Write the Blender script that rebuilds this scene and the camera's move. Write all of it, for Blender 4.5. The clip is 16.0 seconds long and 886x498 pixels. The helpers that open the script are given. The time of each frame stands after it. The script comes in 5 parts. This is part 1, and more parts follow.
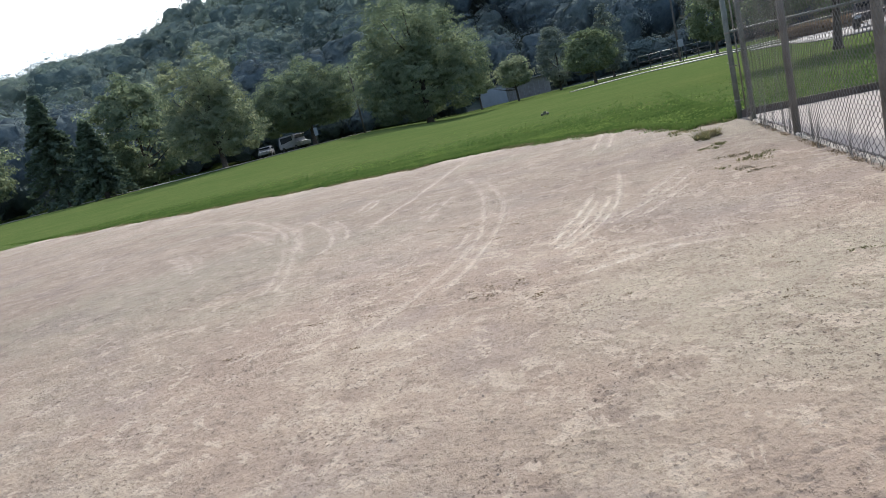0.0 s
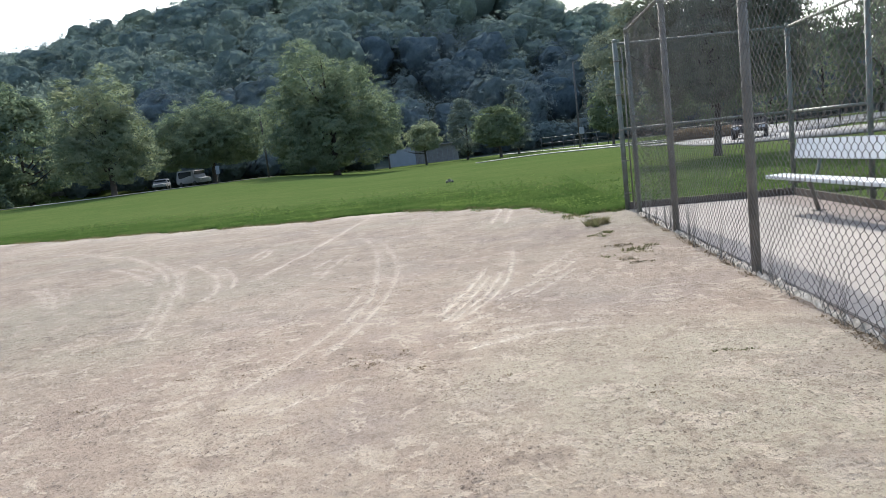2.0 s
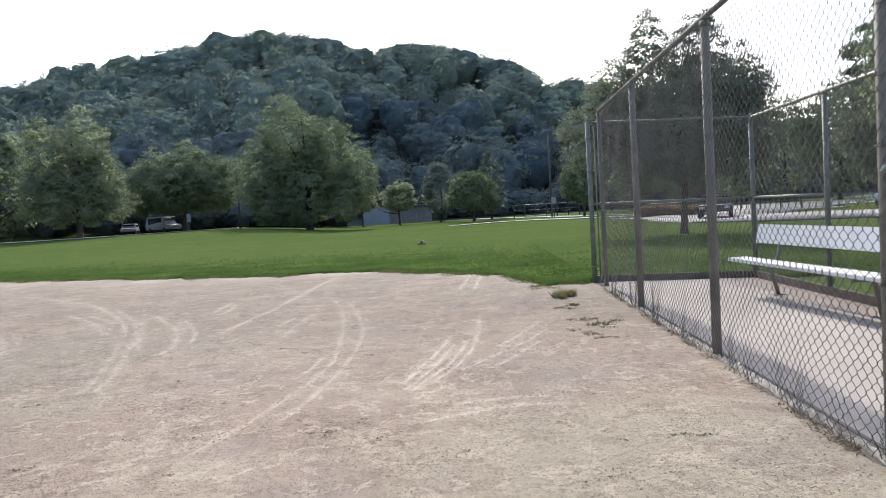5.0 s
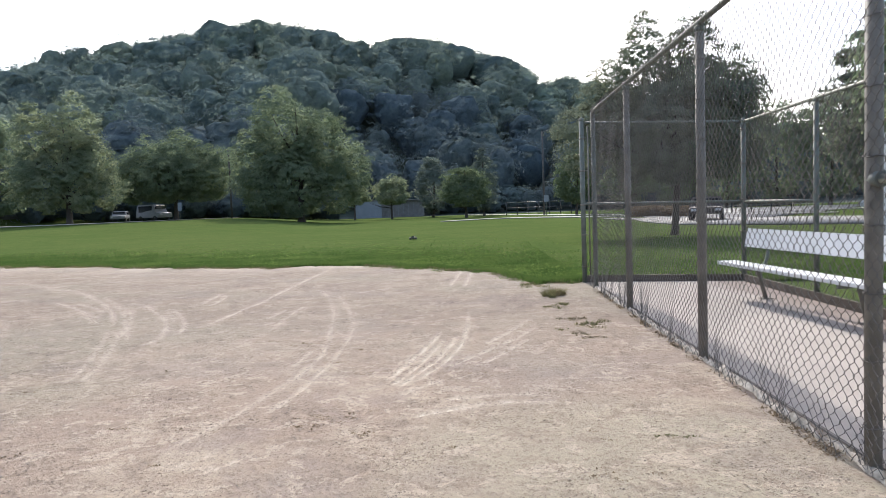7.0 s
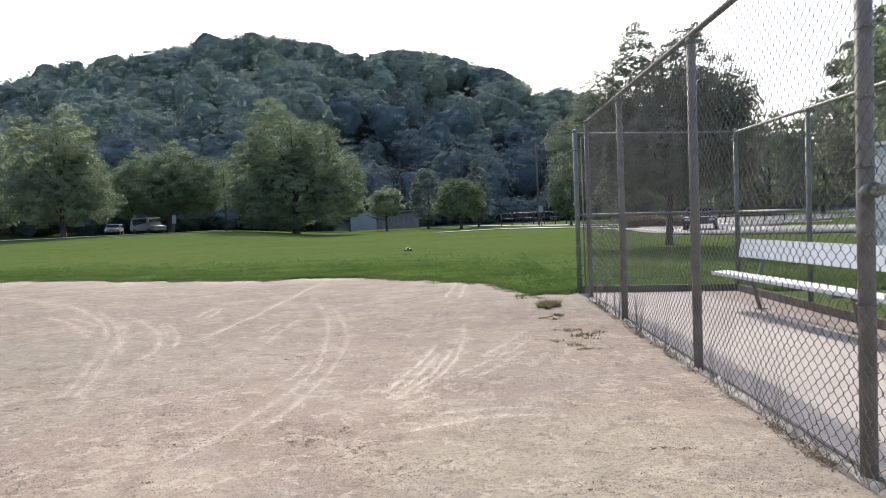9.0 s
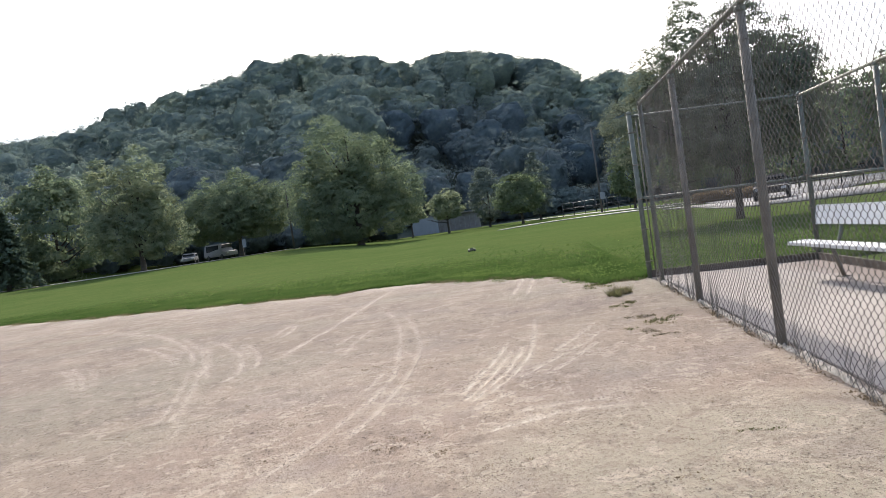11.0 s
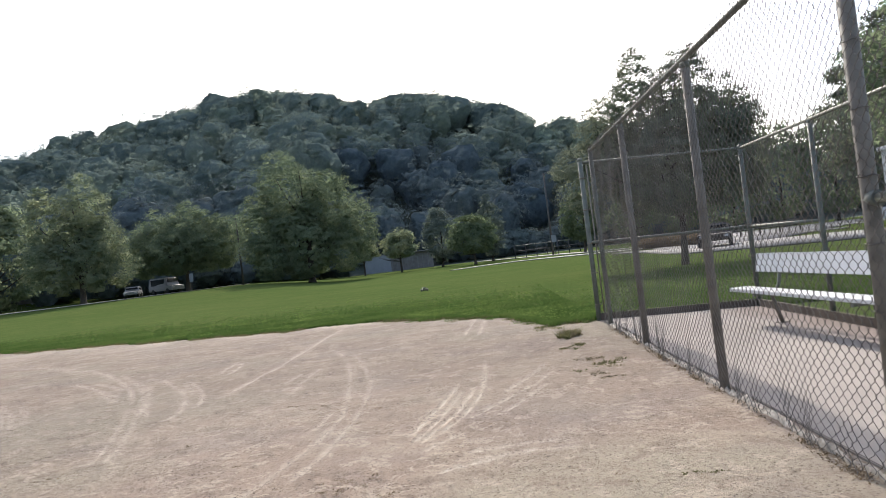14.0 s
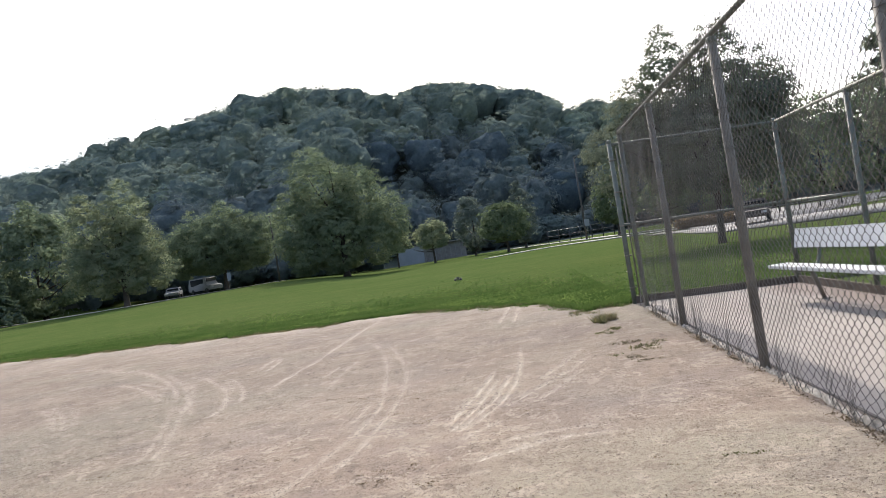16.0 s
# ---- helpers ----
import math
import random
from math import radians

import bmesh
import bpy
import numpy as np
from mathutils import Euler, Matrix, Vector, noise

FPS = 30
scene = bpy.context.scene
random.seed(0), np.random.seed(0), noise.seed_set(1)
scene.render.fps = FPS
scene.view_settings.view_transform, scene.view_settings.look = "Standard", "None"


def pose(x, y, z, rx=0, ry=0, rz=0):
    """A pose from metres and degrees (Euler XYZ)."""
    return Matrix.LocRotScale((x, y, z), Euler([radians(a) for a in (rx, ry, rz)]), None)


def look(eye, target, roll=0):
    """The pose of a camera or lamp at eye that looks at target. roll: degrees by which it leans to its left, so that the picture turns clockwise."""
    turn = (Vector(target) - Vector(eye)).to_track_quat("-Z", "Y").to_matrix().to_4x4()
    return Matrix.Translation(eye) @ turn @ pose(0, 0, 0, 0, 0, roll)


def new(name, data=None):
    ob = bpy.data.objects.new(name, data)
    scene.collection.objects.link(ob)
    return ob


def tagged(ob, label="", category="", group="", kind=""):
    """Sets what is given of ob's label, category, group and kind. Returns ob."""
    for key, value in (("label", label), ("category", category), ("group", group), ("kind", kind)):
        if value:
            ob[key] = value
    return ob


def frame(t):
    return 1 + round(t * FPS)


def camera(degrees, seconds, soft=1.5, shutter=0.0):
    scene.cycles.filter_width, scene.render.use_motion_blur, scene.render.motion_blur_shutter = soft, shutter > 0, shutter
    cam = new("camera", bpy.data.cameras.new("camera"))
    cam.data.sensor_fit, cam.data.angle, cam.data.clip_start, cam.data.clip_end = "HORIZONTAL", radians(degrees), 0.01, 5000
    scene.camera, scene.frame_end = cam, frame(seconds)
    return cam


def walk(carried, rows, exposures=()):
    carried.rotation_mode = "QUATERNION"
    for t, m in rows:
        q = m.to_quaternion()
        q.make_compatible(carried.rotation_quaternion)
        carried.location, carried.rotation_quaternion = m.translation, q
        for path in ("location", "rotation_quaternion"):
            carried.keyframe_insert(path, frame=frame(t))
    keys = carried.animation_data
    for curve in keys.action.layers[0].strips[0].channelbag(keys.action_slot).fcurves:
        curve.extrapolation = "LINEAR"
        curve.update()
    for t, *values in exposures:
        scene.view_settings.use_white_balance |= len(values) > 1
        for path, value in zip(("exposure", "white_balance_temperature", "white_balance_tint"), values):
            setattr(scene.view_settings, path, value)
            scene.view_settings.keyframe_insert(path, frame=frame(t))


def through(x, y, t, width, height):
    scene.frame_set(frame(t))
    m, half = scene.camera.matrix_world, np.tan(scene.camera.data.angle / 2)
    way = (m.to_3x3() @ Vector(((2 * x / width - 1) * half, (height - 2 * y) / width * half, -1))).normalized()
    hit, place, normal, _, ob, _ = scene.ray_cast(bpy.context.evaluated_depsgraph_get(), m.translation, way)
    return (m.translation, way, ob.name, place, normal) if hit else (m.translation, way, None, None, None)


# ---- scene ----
cam = camera(66.5, 16.0, soft=0.85)
PATH = [
    (0, (0.039, -0.058, 1.132), (-0.509, 1.826, 0.745), -14.2),
    (0.5, (0.042, -0.05, 1.132), (-0.473, 1.842, 0.739), -12.0),
    (1, (0.043, -0.067, 1.164), (-0.504, 1.835, 0.873), -8.9),
    (1.5, (0.071, -0.014, 1.171), (-0.218, 1.947, 0.905), -5.9),
    (2, (0.082, -0.009, 1.178), (-0.147, 1.959, 0.903), -6.9),
    (2.5, (0.079, -0.026, 1.195), (-0.187, 1.943, 0.974), -7.3),
    (3, (0.087, -0.009, 1.203), (-0.159, 1.968, 1.035), -6.7),
    (3.5, (0.089, -0.011, 1.211), (-0.118, 1.973, 1.06), -6.2),
    (4, (0.102, -0.015, 1.232), (-0.084, 1.973, 1.115), -6.3),
    (4.5, (0.104, -0.02, 1.232), (-0.088, 1.969, 1.133), -6.9),
    (5, (0.107, -0.009, 1.225), (-0.02, 1.984, 1.121), -3.5),
    (5.2, (0.098, 0.0, 1.22), (0.013, 1.993, 1.077), -0.8),
    (7.3, (0.112, -0.031, 1.246), (-0.001, 1.962, 1.129), -2.8),
    (7.5, (0.11, -0.018, 1.249), (-0.004, 1.975, 1.128), -3.4),
    (8, (0.111, -0.024, 1.248), (0.014, 1.972, 1.147), -2.8),
    (10.3, (0.119, -0.026, 1.254), (0.028, 1.97, 1.17), -2.1),
    (10.5, (0.112, -0.027, 1.247), (-0.016, 1.967, 1.152), -2.3),
    (11, (0.134, -0.053, 1.264), (-0.141, 1.927, 1.194), -8.3),
    (11.5, (0.155, -0.067, 1.264), (-0.083, 1.919, 1.268), -9.8),
    (12, (0.163, -0.069, 1.263), (-0.017, 1.923, 1.291), -9.7),
    (12.5, (0.152, -0.066, 1.263), (-0.071, 1.921, 1.32), -7.7),
    (13, (0.137, -0.054, 1.256), (-0.059, 1.936, 1.234), -7.2),
    (13.5, (0.128, -0.091, 1.275), (-0.055, 1.9, 1.314), -8.6),
    (14, (0.131, -0.073, 1.265), (0.009, 1.923, 1.292), -6.9),
    (14.5, (0.134, -0.102, 1.268), (-0.062, 1.888, 1.327), -5.8),
    (15, (0.137, -0.096, 1.276), (-0.124, 1.886, 1.334), -7.7),
    (15.5, (0.135, -0.091, 1.262), (-0.118, 1.892, 1.298), -6.6),
    (16, (0.156, -0.075, 1.264), (-0.066, 1.913, 1.274), -9.3),
]
EXPOSURE = 0.74
STOPS = [(0, -0.12), (0.5, -0.06), (1.0, -0.08), (1.5, -0.06), (2, 0.06), (2.5, 0.05), (3, -0.06), (5, -0.03), (7.5, 0.02), (10.5, 0.02), (11, -0.02), (11.5, -0.32), (12, -0.16), (12.5, -0.68), (13, -0.14), (13.5, -0.1), (14, -0.18), (14.5, -0.22), (15, -0.48), (15.5, -0.2), (16, -0.12)]
walk(cam, [(t, look(eye, target, roll)) for t, eye, target, roll in PATH], [(t, EXPOSURE + s, float(np.interp(t, [0, 2.5, 7.5, 11.5], [6400, 6280, 6500, 6700])), float(np.interp(t, [0, 2, 4, 8], [8.0, 5.5, 8.0, 10.0]))) for t, s in STOPS])

# ---- world, sun ----
SUN_AZ, SUN_EL = radians(-5.0), radians(37.0)
world = bpy.data.worlds.new("sky")
scene.world = world
world.use_nodes = True
wn = world.node_tree.nodes
sky = wn.new("ShaderNodeTexSky")
sky.sky_type = "NISHITA"
sky.sun_disc = False
sky.sun_elevation, sky.sun_rotation = SUN_EL, SUN_AZ
sky.air_density, sky.dust_density, sky.ozone_density = 1.0, 3.8, 2.0
wn["Background"].inputs["Strength"].default_value = 0.15
haze = wn.new("ShaderNodeMix")
haze.data_type, haze.blend_type = "RGBA", "ADD"
haze.inputs[0].default_value = 1.0
haze.inputs[7].default_value = (1.36, 1.62, 2.25, 1.0)
world.node_tree.links.new(sky.outputs[0], haze.inputs[6])
world.node_tree.links.new(haze.outputs[2], wn["Background"].inputs["Color"])
sun_data = bpy.data.lights.new("sun", "SUN")
sun_data.energy, sun_data.angle, sun_data.color = 3.9, radians(1.2), (1.0, 0.95, 0.89)
sun = new("sun", sun_data)
to_sun = Vector((math.sin(SUN_AZ) * math.cos(SUN_EL), math.cos(SUN_AZ) * math.cos(SUN_EL), math.sin(SUN_EL)))
sun.matrix_world = look(to_sun * 60, (0, 0, 0))


# ---- small builders ----
rng = np.random.default_rng(7)


def thing(name, at, label, category, group="", turn=0.0):
    ob = new(name)
    ob.empty_display_size = 0.2
    ob.matrix_basis = pose(at[0], at[1], at[2], 0, 0, turn)
    return tagged(ob, label, category, group)


def part(name, bm, material, parent, label=""):
    data = bpy.data.meshes.new(name)
    if isinstance(bm, bmesh.types.BMesh):
        bm.to_mesh(data)
        bm.free()
    else:
        verts, faces = bm
        data.from_pydata([tuple(v) for v in verts], [], [tuple(f) for f in faces])
    data.materials.append(material)
    ob = new(name, data)
    ob.parent = parent
    if label:
        ob["label"] = label
    return ob


def smooth(ob):
    ob.data.polygons.foreach_set("use_smooth", [True] * len(ob.data.polygons))
    return ob


def quads(name, verts, material, faces=None):
    """A mesh from a big array of corners, four to a face."""
    verts = np.asarray(verts, np.float32).reshape(-1, 3)
    data = bpy.data.meshes.new(name)
    if faces is None:
        faces = np.arange(len(verts), dtype=np.int32).reshape(-1, 4)
    faces = np.asarray(faces, np.int32)
    n, k = faces.shape
    data.vertices.add(len(verts))
    data.vertices.foreach_set("co", verts.ravel())
    data.loops.add(n * k)
    data.loops.foreach_set("vertex_index", faces.ravel())
    data.polygons.add(n)
    data.polygons.foreach_set("loop_start", np.arange(0, n * k, k, dtype=np.int32))
    data.update(calc_edges=True)
    data.materials.append(material)
    return new(name, data)


def box_into(bm, lo, hi, bevel=0.0, m=None):
    lo, hi = Vector(lo), Vector(hi)
    made = bmesh.ops.create_cube(bm, size=1.0)["verts"]
    for v in made:
        v.co = Vector([lo[k] + (v.co[k] + 0.5) * (hi[k] - lo[k]) for k in range(3)])
    if bevel:
        edges = list({e for v in made for e in v.link_edges})
        made = [v for v in bmesh.ops.bevel(bm, geom=edges, offset=bevel, segments=2, affect="EDGES")["verts"]]
    if m is not None:
        bmesh.ops.transform(bm, matrix=m, verts=list({v for v in made if v.is_valid}))
    return bm


def box(lo, hi, bevel=0.0):
    return box_into(bmesh.new(), lo, hi, bevel)


def tube_into(bm, points, radii, sides=8, caps=True):
    """A tube along points, each with its radius."""
    points = [Vector(p) for p in points]
    rings = []
    for i, p in enumerate(points):
        way = (points[min(i + 1, len(points) - 1)] - points[max(i - 1, 0)]).normalized()
        a = way.orthogonal().normalized() if i == 0 else (a - way * a.dot(way)).normalized()
        b = way.cross(a)
        r = radii[i] if hasattr(radii, "__len__") else radii
        rings.append([bm.verts.new(p + r * (math.cos(2 * math.pi * k / sides) * a + math.sin(2 * math.pi * k / sides) * b)) for k in range(sides)])
    for one, two in zip(rings, rings[1:]):
        for k in range(sides):
            bm.faces.new((one[k], one[(k + 1) % sides], two[(k + 1) % sides], two[k])).smooth = True
    if caps:
        bm.faces.new(rings[0][::-1])
        bm.faces.new(rings[-1])
    return bm


def tube(points, radii, sides=8):
    return tube_into(bmesh.new(), points, radii, sides)


def polar(az, r, z=0.0):
    return (r * math.sin(radians(az)), r * math.cos(radians(az)), z)


def ease(a, b, x):
    t = np.clip((np.asarray(x, float) - a) / (b - a), 0, 1)
    return t * t * (3 - 2 * t)


# ---- materials ----
def material(name, build):
    m = bpy.data.materials.new(name)
    m.use_nodes = True
    nodes, links = m.node_tree.nodes, m.node_tree.links
    shader = nodes["Principled BSDF"]

    def node(kind, inputs=None, data_type="", blend_type="", operation="", attribute_name=""):
        n = nodes.new(kind)
        if data_type:
            n.data_type = data_type
        if blend_type:
            n.blend_type = blend_type
        if operation:
            n.operation = operation
        if attribute_name:
            n.attribute_name = attribute_name
        for key, value in (inputs or {}).items():
            if isinstance(value, bpy.types.NodeSocket):
                links.new(value, n.inputs[key])
            else:
                n.inputs[key].default_value = value
        return n

    build(node, links, shader, nodes)
    return m


def ramp(node, fac, stops):
    r = node("ShaderNodeValToRGB", {"Fac": fac})
    elements = r.color_ramp.elements
    while len(elements) < len(stops):
        elements.new(0.5)
    for e, (at, colour) in zip(elements, stops):
        e.position, e.color = at, (*colour, 1.0)
    return r.outputs["Color"]


def mixed(node, fac, a, b, kind="MIX"):
    m = node("ShaderNodeMix", data_type="RGBA", blend_type=kind)
    for socket, value in ((m.inputs[0], fac), (m.inputs[6], a), (m.inputs[7], b)):
        if isinstance(value, bpy.types.NodeSocket):
            m.id_data.links.new(value, socket)
        else:
            socket.default_value = value if not isinstance(value, tuple) else (*value, 1.0)
    return m.outputs[2]


def noise_of(node, scale, detail=3.0, rough=0.55, at=None):
    at = at or node("ShaderNodeTexCoord").outputs["Object"]
    return node("ShaderNodeTexNoise", {"Vector": at, "Scale": scale, "Detail": detail, "Roughness": rough}).outputs["Fac"]


def plain(name, colour, roughness=0.6, metallic=0.0, vary=0.15, scale=8.0, bump=0.1, fine=60.0):
    def build(node, links, shader, nodes):
        n = noise_of(node, scale, 4)
        dark, light = tuple(c * (1 - vary) for c in colour), tuple(min(1, c * (1 + vary)) for c in colour)
        links.new(ramp(node, n, [(0.3, dark), (0.7, light)]), shader.inputs["Base Color"])
        f = noise_of(node, fine, 3)
        links.new(node("ShaderNodeMapRange", {"Value": f, "To Min": max(0, roughness - 0.12), "To Max": min(1, roughness + 0.12)}).outputs[0], shader.inputs["Roughness"])
        shader.inputs["Metallic"].default_value = metallic
        if bump:
            links.new(node("ShaderNodeBump", {"Height": f, "Strength": bump, "Distance": 0.005}).outputs[0], shader.inputs["Normal"])
    return material(name, build)


def leafy(name, dark, light, tint, through=0.35, gloss=0.55, drift=0.6, bright=1.5):
    """Leaves: a shade for each leaf, a drift from limb to limb, and light let through."""
    def build(node, links, shader, nodes):
        each = node("ShaderNodeNewGeometry").outputs["Random Per Island"]
        over = noise_of(node, drift, 2)
        colour = ramp(node, each, [(0.0, dark), (0.75, light), (1.0, tint)])
        colour = mixed(node, node("ShaderNodeMapRange", {"Value": over, "From Min": 0.42, "From Max": 0.64, "To Min": 0.0, "To Max": 0.75}).outputs[0], colour, tint)
        links.new(colour, shader.inputs["Base Color"])
        shader.inputs["Roughness"].default_value = gloss
        shader.inputs["Specular IOR Level"].default_value = 0.0
        passed = mixed(node, 1.0, colour, (bright * 1.03, bright * 1.03, bright * 0.92), "MULTIPLY")
        lit = node("ShaderNodeBsdfTranslucent", {"Color": passed})
        both = node("ShaderNodeMixShader", {"Fac": through})
        links.new(shader.outputs[0], both.inputs[1])
        links.new(lit.outputs[0], both.inputs[2])
        links.new(both.outputs[0], nodes["Material Output"].inputs["Surface"])
    return material(name, build)


def hill_build(dark, light, through):
    """Woodland leaves: each tree a little different, each leaf again."""
    def build(node, links, shader, nodes):
        each = node("ShaderNodeNewGeometry").outputs["Random Per Island"]
        tree = node("ShaderNodeAttribute", attribute_name="tree").outputs["Fac"]
        colour = mixed(node, each, dark, light)
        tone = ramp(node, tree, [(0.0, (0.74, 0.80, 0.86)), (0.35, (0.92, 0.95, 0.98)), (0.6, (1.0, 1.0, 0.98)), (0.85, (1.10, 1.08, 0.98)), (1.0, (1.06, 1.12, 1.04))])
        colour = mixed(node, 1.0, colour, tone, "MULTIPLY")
        sprig = noise_of(node, 1.3, 4, 0.7)
        colour = mixed(node, 1.0, colour, ramp(node, sprig, [(0.35, (0.8, 0.82, 0.86)), (0.65, (1.12, 1.11, 1.06))]), "MULTIPLY")
        relief = node("ShaderNodeBump", {"Height": sprig, "Strength": 0.7, "Distance": 0.5})
        links.new(relief.outputs[0], shader.inputs["Normal"])
        links.new(colour, shader.inputs["Base Color"])
        shader.inputs["Roughness"].default_value = 0.8
        shader.inputs["Specular IOR Level"].default_value = 0.0
        lit = node("ShaderNodeBsdfTranslucent", {"Color": colour})
        both = node("ShaderNodeMixShader", {"Fac": through})
        links.new(shader.outputs[0], both.inputs[1])
        links.new(lit.outputs[0], both.inputs[2])
        links.new(both.outputs[0], nodes["Material Output"].inputs["Surface"])
    return build


def dirt_build(node, links, shader, nodes):
    at = node("ShaderNodeTexCoord").outputs["Object"]
    broad = noise_of(node, 0.4, 4, 0.6, at)
    mid = noise_of(node, 3.2, 6, 0.7, at)
    patch = noise_of(node, 1.1, 5, 0.7, node("ShaderNodeVectorMath", {0: at, 1: (1.0, 1.0, 3.0)}, operation="MULTIPLY").outputs[0])
    grit = noise_of(node, 24.0, 6, 0.8, at)
    speck = noise_of(node, 54.0, 4, 0.75, node("ShaderNodeVectorMath", {0: at, 1: (1.0, 0.8, 1.0)}, operation="MULTIPLY").outputs[0])
    dust = node("ShaderNodeAttribute", attribute_name="dust").outputs["Fac"]

    def span(value, lo, hi, top):
        return node("ShaderNodeMapRange", {"Value": value, "From Min": lo, "From Max": hi, "To Max": top}).outputs[0]

    scuff = node("ShaderNodeTexNoise", {"Vector": at, "Scale": 4.6, "Detail": 6.0, "Roughness": 0.62, "Distortion": 1.2}).outputs["Fac"]
    colour = ramp(node, broad, [(0.3, (0.258, 0.208, 0.172)), (0.5, (0.278, 0.224, 0.181)), (0.72, (0.300, 0.252, 0.201))])
    colour = mixed(node, span(patch, 0.47, 0.6, 0.85), colour, (0.348, 0.298, 0.238))
    tone = noise_of(node, 0.28, 3, 0.5, node("ShaderNodeVectorMath", {0: at, 1: (31.0, 17.0, 0.0)}, operation="ADD").outputs[0])
    colour = mixed(node, span(tone, 0.5, 0.62, 0.75), colour, (0.30, 0.275, 0.215))
    ash = noise_of(node, 0.8, 4, 0.6, node("ShaderNodeVectorMath", {0: at, 1: (-11.0, 43.0, 0.0)}, operation="ADD").outputs[0])
    colour = mixed(node, span(ash, 0.52, 0.62, 0.45), colour, (0.236, 0.198, 0.183))
    colour = mixed(node, span(mid, 0.52, 0.63, 0.75), colour, (0.212, 0.168, 0.139))
    colour = mixed(node, span(scuff, 0.55, 0.585, 0.75), colour, (0.378, 0.326, 0.266))
    colour = mixed(node, span(dust, 0.0, 0.75, 0.95), colour, (0.50, 0.445, 0.375))
    herd = noise_of(node, 1.5, 3, 0.6, node("ShaderNodeVectorMath", {0: at, 1: (7.0, -23.0, 0.0)}, operation="ADD").outputs[0])
    crumb = node("ShaderNodeTexNoise", {"Vector": at, "Scale": 13.0, "Detail": 5.0, "Roughness": 0.7, "Distortion": 0.6}).outputs["Fac"]
    crowd = span(herd, 0.42, 0.62, 1.0)
    colour = mixed(node, span(grit, 0.53, 0.60, 0.6), colour, (0.182, 0.143, 0.118))
    colour = mixed(node, node("ShaderNodeMath", {0: span(crumb, 0.545, 0.59, 0.5), 1: crowd}, operation="MULTIPLY").outputs[0], colour, (0.135, 0.102, 0.082))
    speckle = node("ShaderNodeMath", {0: span(speck, 0.57, 0.61, 0.9), 1: node("ShaderNodeMapRange", {"Value": herd, "From Min": 0.4, "From Max": 0.6, "To Min": 0.3, "To Max": 1.0}).outputs[0]}, operation="MULTIPLY").outputs[0]
    colour = mixed(node, speckle, colour, (0.08, 0.062, 0.05))
    # Painted shade: dirt darkens with distance from a point near the camera.
    far_shade = node("ShaderNodeVectorMath", {0: at, 1: (-0.8, -2.0, 0.0)}, operation="ADD").outputs[0]
    far_shade = node("ShaderNodeVectorMath", {0: far_shade, 1: (0.16, 0.22, 0.0)}, operation="MULTIPLY").outputs[0]
    far_shade = node("ShaderNodeVectorMath", {0: far_shade}, operation="LENGTH").outputs["Value"]
    far_shade = node("ShaderNodeMath", {0: far_shade, 1: patch}, operation="ADD").outputs[0]
    colour = mixed(node, node("ShaderNodeMapRange", {"Value": far_shade, "From Min": 1.05, "From Max": 1.75, "To Min": 0.0, "To Max": 0.9}).outputs[0], colour, (0.675, 0.68, 0.695), "MULTIPLY")
    # Noise-edged ellipse of darker, greyer dirt.
    grey_patch = node("ShaderNodeVectorMath", {0: at, 1: (-0.42, -5.0, 0.0)}, operation="ADD").outputs[0]
    grey_patch = node("ShaderNodeVectorMath", {0: grey_patch, 1: (1.5, 0.9, 0.0)}, operation="MULTIPLY").outputs[0]
    grey_patch = node("ShaderNodeVectorMath", {0: grey_patch}, operation="LENGTH").outputs["Value"]
    grey_patch = node("ShaderNodeMath", {0: grey_patch, 1: mid}, operation="ADD").outputs[0]
    colour = mixed(node, node("ShaderNodeMapRange", {"Value": grey_patch, "From Min": 0.9, "From Max": 1.6, "To Min": 0.75, "To Max": 0.0}).outputs[0], colour, (0.80, 0.81, 0.85), "MULTIPLY")
    links.new(mixed(node, 1.0, colour, (0.985, 0.952, 0.908), "MULTIPLY"), shader.inputs["Base Color"])
    shader.inputs["Roughness"].default_value = 0.95
    shader.inputs["Specular IOR Level"].default_value = 0.12
    b1 = node("ShaderNodeBump", {"Height": mid, "Strength": 0.3, "Distance": 0.03})
    b2 = node("ShaderNodeBump", {"Height": grit, "Strength": 0.9, "Distance": 0.018, "Normal": b1.outputs[0]})
    b3 = node("ShaderNodeBump", {"Height": speck, "Strength": 0.9, "Distance": 0.009, "Normal": b2.outputs[0]})
    links.new(b3.outputs[0], shader.inputs["Normal"])


def grass_build(node, links, shader, nodes):
    at = node("ShaderNodeTexCoord").outputs["Object"]
    broad = noise_of(node, 0.10, 3, 0.55, at)
    stripe = noise_of(node, 0.7, 5, 0.65, at)
    fine = noise_of(node, 9.0, 5, 0.75, at)
    colour = ramp(node, broad, [(0.3, (0.049, 0.078, 0.023)), (0.7, (0.070, 0.093, 0.031))])
    colour = mixed(node, node("ShaderNodeMapRange", {"Value": stripe, "From Min": 0.45, "From Max": 0.65, "To Max": 0.6}).outputs[0], colour, (0.082, 0.100, 0.033))
    colour = mixed(node, node("ShaderNodeMapRange", {"Value": fine, "From Min": 0.5, "From Max": 0.68, "To Max": 0.75}).outputs[0], colour, (0.022, 0.035, 0.012))
    links.new(colour, shader.inputs["Base Color"])
    shader.inputs["Roughness"].default_value = 1.0
    shader.inputs["Specular IOR Level"].default_value = 0.0


